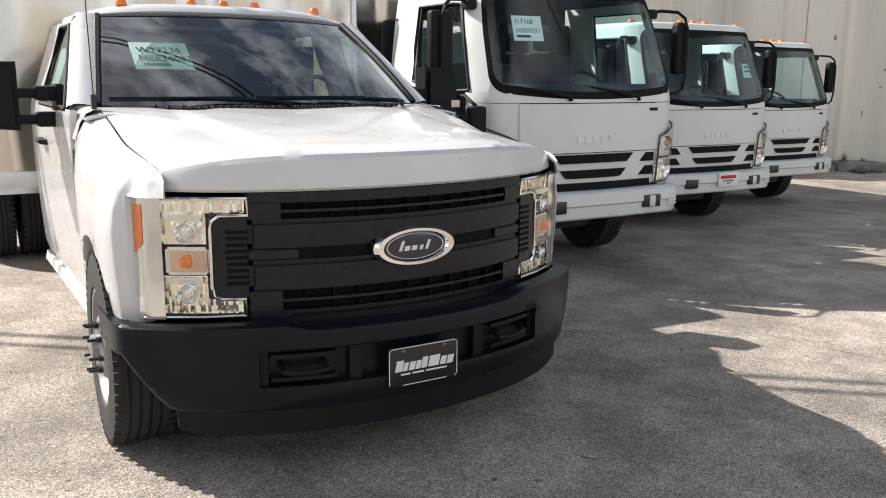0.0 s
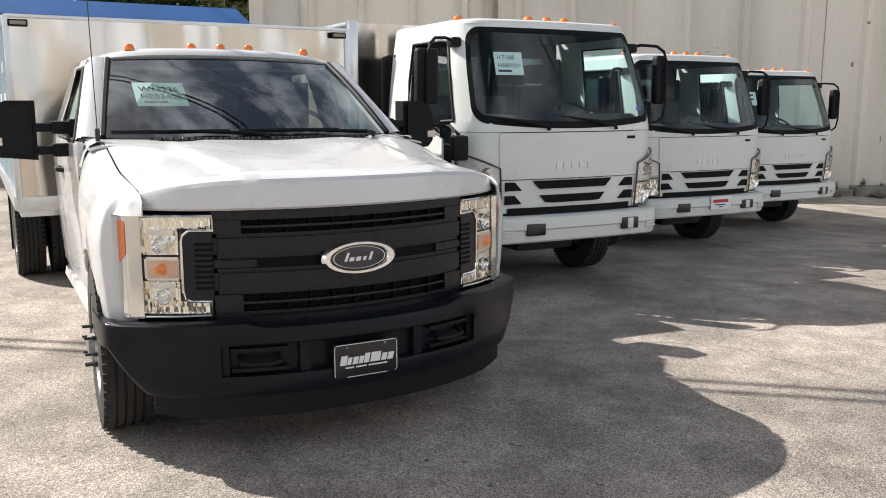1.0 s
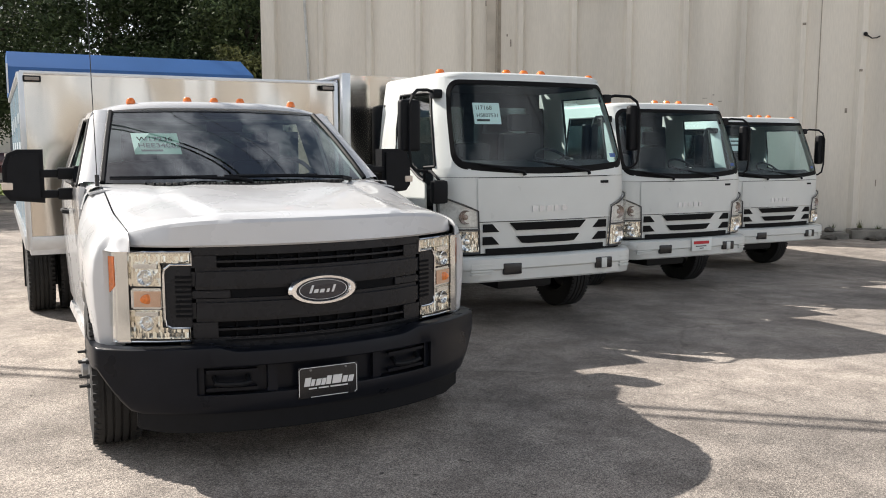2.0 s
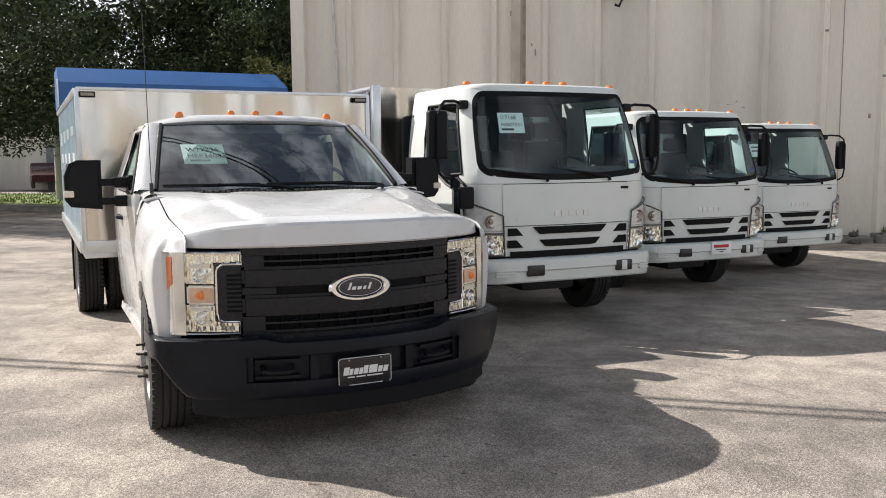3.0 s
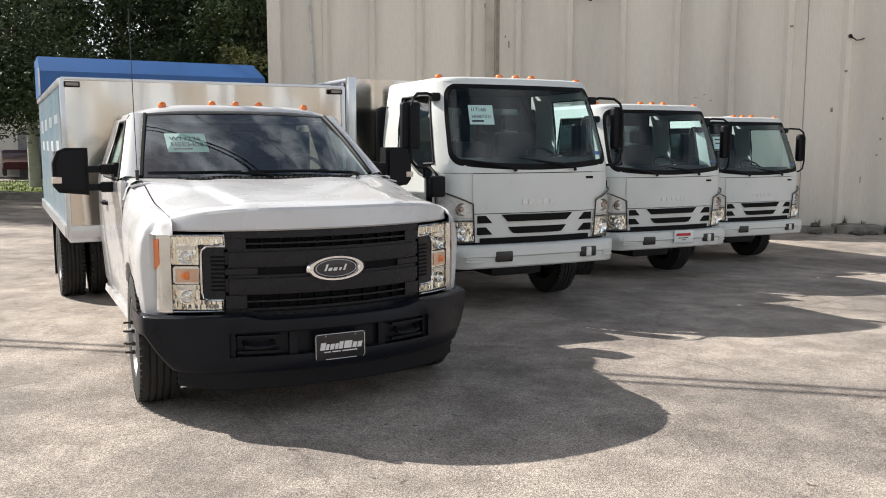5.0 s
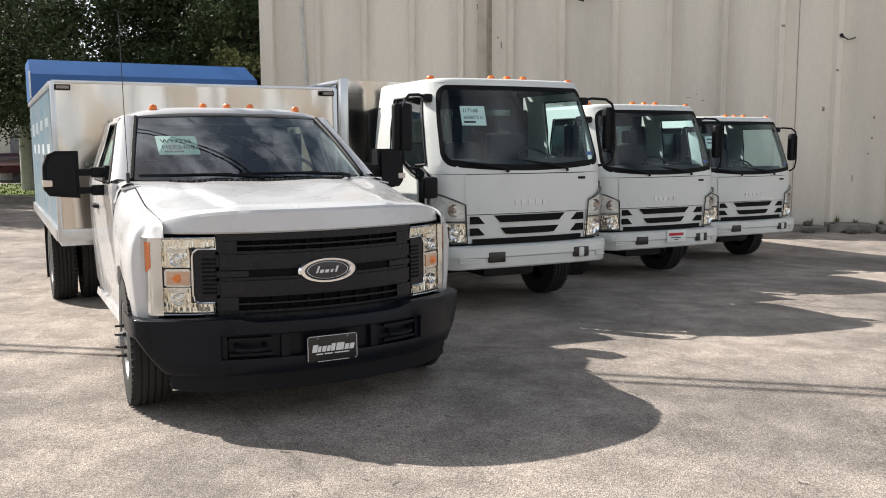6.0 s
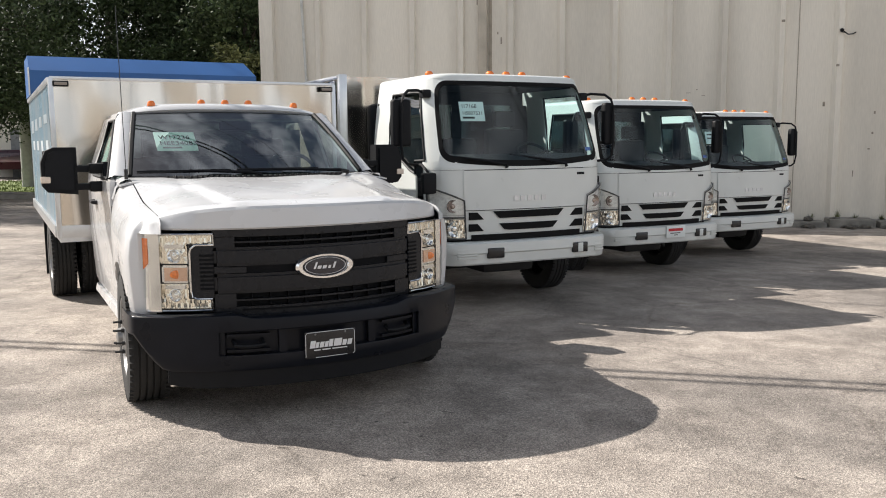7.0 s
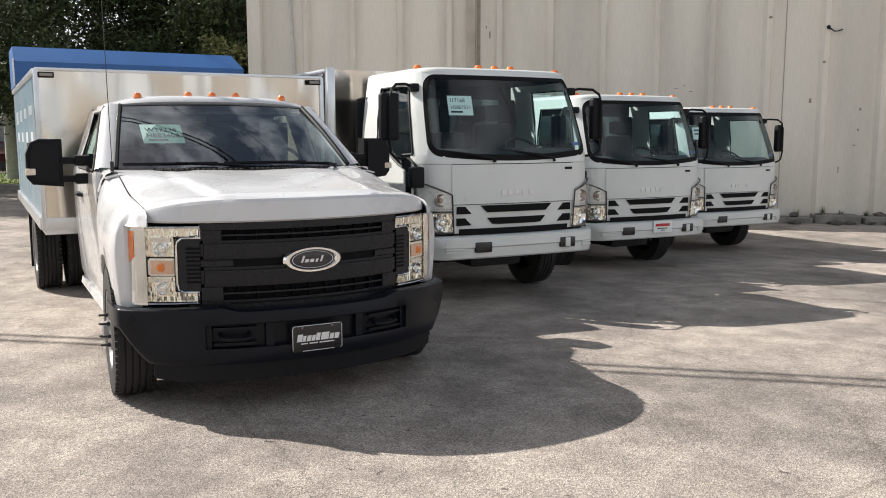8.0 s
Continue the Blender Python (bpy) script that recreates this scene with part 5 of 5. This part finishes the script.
for s in (-1, 1):
    f = (lambda b: b) if s > 0 else mirrored
    side = part("side_sheet", f(box(BM(), 1.19, 1.212, 3.14, 7.2, 0.90, 2.06)), WRAP, body, "side with a pale blue printed wrap")
    part("corner_post", f(box(BM(), 1.185, 1.222, 3.088, 3.16, 0.80, 2.10, 0.006)), ALU_TRIM, body)
    part("side_rail", f(box(BM(), 1.18, 1.235, 3.16, 7.25, 0.80, 0.90, 0.008)), ALU_TRIM, body)
    part("side_top_rail", f(box(BM(), 1.18, 1.23, 3.16, 7.2, 2.06, 2.105, 0.006)), ALU_TRIM, body)
    for k in range(4):
        y = 3.7 + 0.85 * k
        part("wrap_bar", f(box(BM(), 1.212, 1.214, y, y + 0.5, 1.75 - 0.02 * k, 1.83)), M("printed_grey", (0.3, 0.36, 0.4), 0.5), side)
        part("wrap_bar", f(box(BM(), 1.212, 1.214, y, y + 0.35, 1.5, 1.6)), M("printed_white", (0.52, 0.58, 0.62), 0.5), side)
    ml = new("marker_lamp")
    ml.parent = body
    part("lamp_bezel", f(box(BM(), 1.07, 1.19, 3.075, 3.10, 2.03, 2.075, 0.008)), BLACK, ml)
    part("lamp_lens", f(box(BM(), 1.082, 1.178, 3.070, 3.08, 2.04, 2.065, 0.004)), M("smoked_lens", (0.35, 0.30, 0.26), 0.3), ml)
# raised blue hood over the back of the body
bm = BM()
rows = []
for y, z in ((6.0, 0.95), (6.0, 2.372), (6.28, 2.55), (7.2, 2.56)):
    c = 0.075 if z > 2.4 else 0.0
    rows.append([(-1.235, y, 2.11), (-1.235, y, max(z, 0.96)), (1.285 - c, y, max(z, 0.96)), (1.285, y, min(2.37, max(z, 0.955))), (1.285, y, 2.11)])
rows = [r for r in rows if r[1][2] > 1.0]
skin(bm, rows, thick=0.03)
part("rear_hood", bm, BLUE, body, "blue painted raised hood", angle=20)
part("hood_face", box(BM(), -1.235, 1.285, 5.99, 6.0, 2.107, 2.37), BLUE, body)
part("hood_face", box(BM(), -1.185, 1.185, 5.992, 6.0, 0.83, 2.106), BLUE, body)
part("hood_trim", box(BM(), -1.25, -1.236, 5.98, 6.05, 2.107, 2.40), ALU_TRIM, body)

# ---- overhead lines that cross the lot ----
slope, hc = -0.137, 5.6
drift = hc * Vector((SUN_DIR.x, SUN_DIR.y)) / -SUN_DIR.z
for off, dz in ((0.0, 0.0), (0.22, 0.15)):
    bm = BM()
    pts = []
    for k in range(25):
        x = lerp(-40, 40, k / 24)
        pts.append((x - drift.x, 4.27 + off + slope * x - drift.y, hc + dz + 0.5 * ((x / 40) ** 2)))
    tube(bm, pts, 0.028, 6)
    tagged(mesh_object("overhead_cable", bm, GLOSS_BLACK), "thin black overhead power cable crossing the lot", "cable", "overhead cables")
for x in (-40, 40):
    px, py = x - drift.x, 4.38 + slope * x - drift.y
    up = thing("utility_pole", pose(px, py, ground_z(px, py)), "tall round wooden utility pole carrying cables", "pole", "utility poles")
    part("shaft", lathe(BM(), [(0, -0.2), (0.17, -0.2), (0.12, 7.2), (0, 7.2)], 14, "z"), M("pole_wood", (0.16, 0.12, 0.08), 0.9, var=0.2), up)
    part("crossarm", box(BM(), -0.06, 0.06, -0.8, 0.8, 6.2 - ground_z(px, py) - 0.12, 6.2 - ground_z(px, py), 0.01), M("arm_wood", (0.14, 0.10, 0.07), 0.9, var=0.2), up)
# a second line runs askew, higher up
for (x0, y0), (x1, y1) in (((-3.19, 9.85), (0.45, 8.72)), ((-2.16, 10.42), (1.30, 9.38))):
    d = (Vector((x1, y1)) - Vector((x0, y0))).normalized()
    bm = BM()
    tube(bm, [(x0 + d.x * q, y0 + d.y * q, 9.0 + 0.8 * (q / 40) ** 2) for q in range(-40, 41, 4)], 0.015, 6)
    tagged(mesh_object("overhead_cable", bm, GLOSS_BLACK), "thin black overhead power cable crossing the lot", "cable", "overhead cables")
for q in (-40, 40):
    px, py = -1.55 + d.x * q, 9.7 + d.y * q
    up = thing("utility_pole", pose(px, py, ground_z(px, py)), "tall round wooden utility pole carrying cables", "pole", "utility poles")
    part("shaft", lathe(BM(), [(0, -0.2), (0.18, -0.2), (0.12, 10.8), (0, 10.8)], 14, "z"), M("pole_wood", (0.16, 0.12, 0.08), 0.9, var=0.2), up)
    bm = BM()
    box(bm, -0.8, 0.8, -0.06, 0.06, 9.66 - ground_z(px, py), 9.79 - ground_z(px, py), 0.01)
    bm.transform(Matrix.Rotation(math.atan2(d.x, -d.y), 4, "Z"))
    part("crossarm", bm, M("arm_wood", (0.14, 0.10, 0.07), 0.9, var=0.2), up)
# a plain unseen wall added behind the camera to bounce sunlight onto the fronts
south = thing("bounce_wall_south", pose(4, -16, 0, 0, 0, -8.9), "plain pale grey bounce wall added unseen behind the camera", "wall", kind="structure")
part("face", box(BM(), -45, 45, -0.3, 0, -0.1, 6.0), M("pale_grey_render", (0.74, 0.72, 0.68), 0.9, var=0.05, scale=0.6), south)


# ---- trees, verge and what stands beyond the lot ----
LEAF = M("dark_green_leaves", (0.066, 0.098, 0.040), 0.62, var=0.2, scale=0.7, island=0.42, spec=0.25)
LEAF_O = M("olive_leaves", (0.16, 0.18, 0.065), 0.55, var=0.2, scale=1.2, island=0.5)
BARK = M("grey_brown_bark", (0.10, 0.08, 0.06), 0.9, var=0.25, scale=5, bump=0.6, bscale=30)
GRASS = M("mown_grass", (0.20, 0.27, 0.06), 0.9, var=0.2, scale=2, bump=0.5, bscale=60)


def tree(x, y, height, spread, low, leaves, seed, leaf=None, size=0.22, label="broad dark green tree with a spreading crown"):
    rnd = random.Random(seed)
    gz = ground_z(x, y)
    t = thing("tree", pose(x, y, gz), label, "tree")
    bm = BM()
    tube(bm, [(0, 0, -0.2), (0.05, 0, 0.4), (0.1, 0.05, 1.6), (0.3, 0.1, low + 1.0), (0.5, 0.2, height * 0.7)], [0.55 * spread / 6, 0.36 * spread / 6, 0.30 * spread / 6, 0.24 * spread / 6, 0.06], 10)
    tips = []
    for k in range(9):
        a, r = rnd.uniform(0, 6.28), spread * rnd.uniform(0.45, 0.9)
        z0 = rnd.uniform(max(0.4, low * 0.6), low + 1.2)
        p = Vector((r * math.cos(a), r * math.sin(a), rnd.uniform(low + 0.5, height * 0.85)))
        q = Vector((0.15, 0.05, z0)).lerp(p, 0.5) + Vector((0, 0, 0.6))
        tube(bm, [(0.15, 0.05, z0), q, p], [0.15, 0.09, 0.03], 6)
        tips += [p, q]
    part("trunk", bm, BARK, t)
    clumps = []
    for k in range(70):
        a, u = rnd.uniform(0, 6.28), rnd.uniform(-1, 1)
        rr = spread * math.sqrt(1 - u * u) * rnd.uniform(0.55, 1.02)
        clumps.append((Vector((rr * math.cos(a), rr * math.sin(a), lerp(low, height, (u + 1) / 2) * rnd.uniform(0.92, 1.05))), rnd.uniform(0.6, 1.3) * spread / 5))
    clumps += [(p, 1.0) for p in tips]
    verts, faces = [], []
    for _ in range(leaves):
        c, r = rnd.choice(clumps)
        p = c + Vector((rnd.gauss(0, 1), rnd.gauss(0, 1), rnd.gauss(0, 0.75))) * r * 0.55
        if p.z < low * 0.75:
            continue
        d = Vector((rnd.gauss(0, 1), rnd.gauss(0, 1), rnd.gauss(0, 0.8))).normalized()
        e = d.cross(Vector((rnd.gauss(0, 1), rnd.gauss(0, 1), rnd.gauss(0, 1)))).normalized()
        s = size * rnd.uniform(0.6, 1.3)
        i = len(verts)
        n = d.cross(e) * s * 0.18
        verts += [p - d * s, p + e * s * 0.45 + n, p + d * s, p - e * s * 0.45 + n]
        faces.append((i, i + 1, i + 2, i + 3))
    me = bpy.data.meshes.new("crown")
    me.from_pydata(verts, [], faces)
    me.materials.append(leaf or LEAF)
    ob = new("crown", me)
    ob.parent = t
    tagged(ob, kind="stuff")
    return t


tree(-18.9, 24.6, 11.5, 7.0, 2.3, 90000, 1, size=0.085)
tree(-16.4, 35.0, 13.0, 6.5, 2.5, 52000, 2, size=0.13)
tree(-12.6, 39.3, 14.0, 6.5, 2.5, 52000, 3, size=0.13)
tree(-9.8, 33.0, 12.0, 5.0, 2.6, 46000, 4, size=0.11)
tree(-7.6, 28.6, 5.2, 2.2, 1.2, 24000, 6, LEAF_O, 0.08, "olive green shrub-like tree beside the wall")
# verge and footpath
def strip(name, y0, y1, lift, material, label, cat, x0=-70.0, x1=-6.0):
    bm = BM()
    xs2 = [lerp(x0, x1, k / 40) for k in range(41)]
    rows = [[(x, y, ground_z(x, y) + z) for x in xs2] for y, z in ((y0, -0.2), (y0, lift), (y0 + 0.02, lift + 0.01), ((y0 + y1) / 2, lift + 0.04), (y1, lift), (y1, -0.2))]
    skin(bm, rows)
    return tagged(mesh_object(name, bm, material), label, cat, kind="structure")


strip("kerb", 26.0, 26.3, 0.14, CONCRETE, "pale concrete kerb along the verge", "kerb")
strip("pavement", 26.3, 28.2, 0.15, M("pale_pavement", (0.42, 0.40, 0.36), 0.9, var=0.12, scale=2), "pale concrete footpath", "pavement")
strip("grass", 28.2, 38.0, 0.17, GRASS, "sunlit green mown grass verge", "grass")
bm = BM()
verts, faces = [], []
rnd = random.Random(9)
for _ in range(9000):
    x, y = rnd.uniform(-32, -9), rnd.uniform(28.3, 37.8)
    z, a, h = ground_z(x, y) + 0.18, rnd.uniform(0, 3.14), rnd.uniform(0.05, 0.14)
    i = len(verts)
    dx, dy = 0.03 * math.cos(a), 0.03 * math.sin(a)
    verts += [(x - dx, y - dy, z), (x + dx, y + dy, z), (x + rnd.uniform(-0.05, 0.05), y, z + h)]
    faces.append((i, i + 1, i + 2))
me = bpy.data.meshes.new("grass_blades")
me.from_pydata(verts, [], faces)
me.materials.append(GRASS)
tagged(new("grass_blades", me), "short green grass blades on the verge", "grass", kind="stuff")
bm.free()
# light pole
pole = thing("light_pole", pose(-18.1, 31.8, ground_z(-18.1, 31.8) + 0.1), "pale grey concrete light pole on the verge", "pole")
bm = BM()
lathe(bm, [(0, 0), (0.30, 0), (0.30, 0.05), (0.24, 0.1), (0.14, 9.0), (0, 9.0)], 16, "z")
part("shaft", bm, M("pale_concrete_pole", (0.5, 0.5, 0.48), 0.8, var=0.1), pole)
# low beige building far behind
shed = thing("warehouse", pose(-30, 47.5, -0.4, 0, 0, 4), "low beige rendered warehouse behind the trees", "building")
part("wall", box(BM(), -35, 22, 0, 10, 0, 5.5), BEIGE, shed)
part("roof", box(BM(), -35.2, 22.2, -0.2, 10.2, 5.502, 5.8), CONCRETE, shed)
for x in (-14.0, -6.0, 2.0, 10.0):
    part("loading_door", box(BM(), x, x + 2.6, -0.03, 0.02, 0, 2.8), M("grey_roller_door", (0.3, 0.3, 0.3), 0.6), shed)


def parked_car(x, y, turn, col, label, pickup):
    c = thing("pickup" if pickup else "car", pose(x, y, ground_z(x, y) + 0.2, 0, 0, turn), label, "car")
    paint = M("car_paint", col, 0.3, var=0.05, coat=0.5)
    L = 4.8 if pickup else 4.4
    prof = [(0, 0.35), (0.05, 0.75), (1.2, 0.9), (1.75, 1.4), (3.0, 1.42), (3.7, 0.95), (L, 0.88), (L + 0.05, 0.4)] if not pickup else [(0, 0.45), (0.05, 0.95), (1.3, 1.05), (1.8, 1.7), (3.0, 1.7), (3.1, 1.1), (L, 1.1), (L, 0.5)]
    part("body", prism(BM(), prof, "x", -0.88, 0.88, 0.05), paint, c)
    z0 = 0.95 if not pickup else 1.12
    for s in (-1, 1):
        part("side_window", box(BM(), s * 0.885 - 0.004, s * 0.885 + 0.004, 1.85, 2.95, z0, z0 + 0.36), GLOSS_BLACK, c)
        for y2 in (0.85, L - 0.9):
            w = new("wheel")
            w.parent = c
            w.location = (s * 0.80, y2, 0.32)
            part("tyre", lathe(BM(), [(0, -0.1), (0.3, -0.1), (0.33, -0.06), (0.33, 0.06), (0.3, 0.1), (0, 0.1)], 20), RUBBER, w)
            part("rim", lathe(BM(), [(0, s * 0.105), (0.2, s * 0.105), (0.2, s * 0.09)], 16), STEEL, w)
    return c


parked_car(-25.9, 44.2, 32, (0.05, 0.008, 0.012), "dark red parked car beside the warehouse", False)
parked_car(-29.6, 43.2, 70, (0.02, 0.025, 0.04), "dark blue parked pickup beside the warehouse", True)


# broken concrete and leaf litter along the kerb
rnd = random.Random(33)
RUBBLE = M("dark_weathered_rubble", (0.20, 0.185, 0.16), 0.95, var=0.3, scale=9, bump=0.6, bscale=70)
for i in range(46):
    wx, wy, r = rnd.uniform(9.2, 19.5), rnd.uniform(-0.95, -0.12), rnd.uniform(0.035, 0.13)
    bm = BM()
    bmesh.ops.create_icosphere(bm, subdivisions=1, radius=r)
    for v in bm.verts:
        v.co = Vector((v.co.x * 1.5, v.co.y, v.co.z * 0.6)) * rnd.uniform(0.7, 1.2)
    p = pose(WALL_AT.x, WALL_AT.y, 0, 0, 0, WALL_TURN) @ Vector((wx, wy, 0))
    ob = mesh_object("rubble_piece", bm, RUBBLE, 0)
    ob.matrix_world = pose(p.x, p.y, (-0.42 + 0.17 if wy > -0.68 else ground_z(p.x, p.y)) + r * 0.3, 0, 0, rnd.uniform(0, 180))
    tagged(ob, "small broken lump of grey concrete lying along the kerb", "rubble", "rubble along the wall")


# weeds along the foot of the wall
rnd = random.Random(21)
for i in range(7):
    wx = (10.05, 10.35, 9.6, 11.4, 8.85, 12.3, 10.8)[i] * RIB
    verts, faces = [], []
    for _ in range(50):
        a, h = rnd.uniform(0, 6.28), rnd.uniform(0.05, 0.18) * (1.0 if i else 1.6)
        dx, dy, r = math.cos(a), math.sin(a), rnd.uniform(0.03, 0.14)
        k = len(verts)
        verts += [(-0.012 * dy, 0.012 * dx, 0), (0.012 * dy, -0.012 * dx, 0), (r * dx * 0.7, r * dy * 0.7, h * 0.7), (r * dx, r * dy, h)]
        faces += [(k, k + 1, k + 2), (k, k + 2, k + 3)]
    me = bpy.data.meshes.new("weed")
    me.from_pydata(verts, [], faces)
    me.materials.append(LEAF_O)
    w = new("weed", me)
    w.matrix_world = pose(WALL_AT.x, WALL_AT.y, 0, 0, 0, WALL_TURN) @ pose(wx, -0.15, -0.42 + 0.16)
    tagged(w, "small green weed tuft growing by the kerb", "weed", "weeds along the wall")
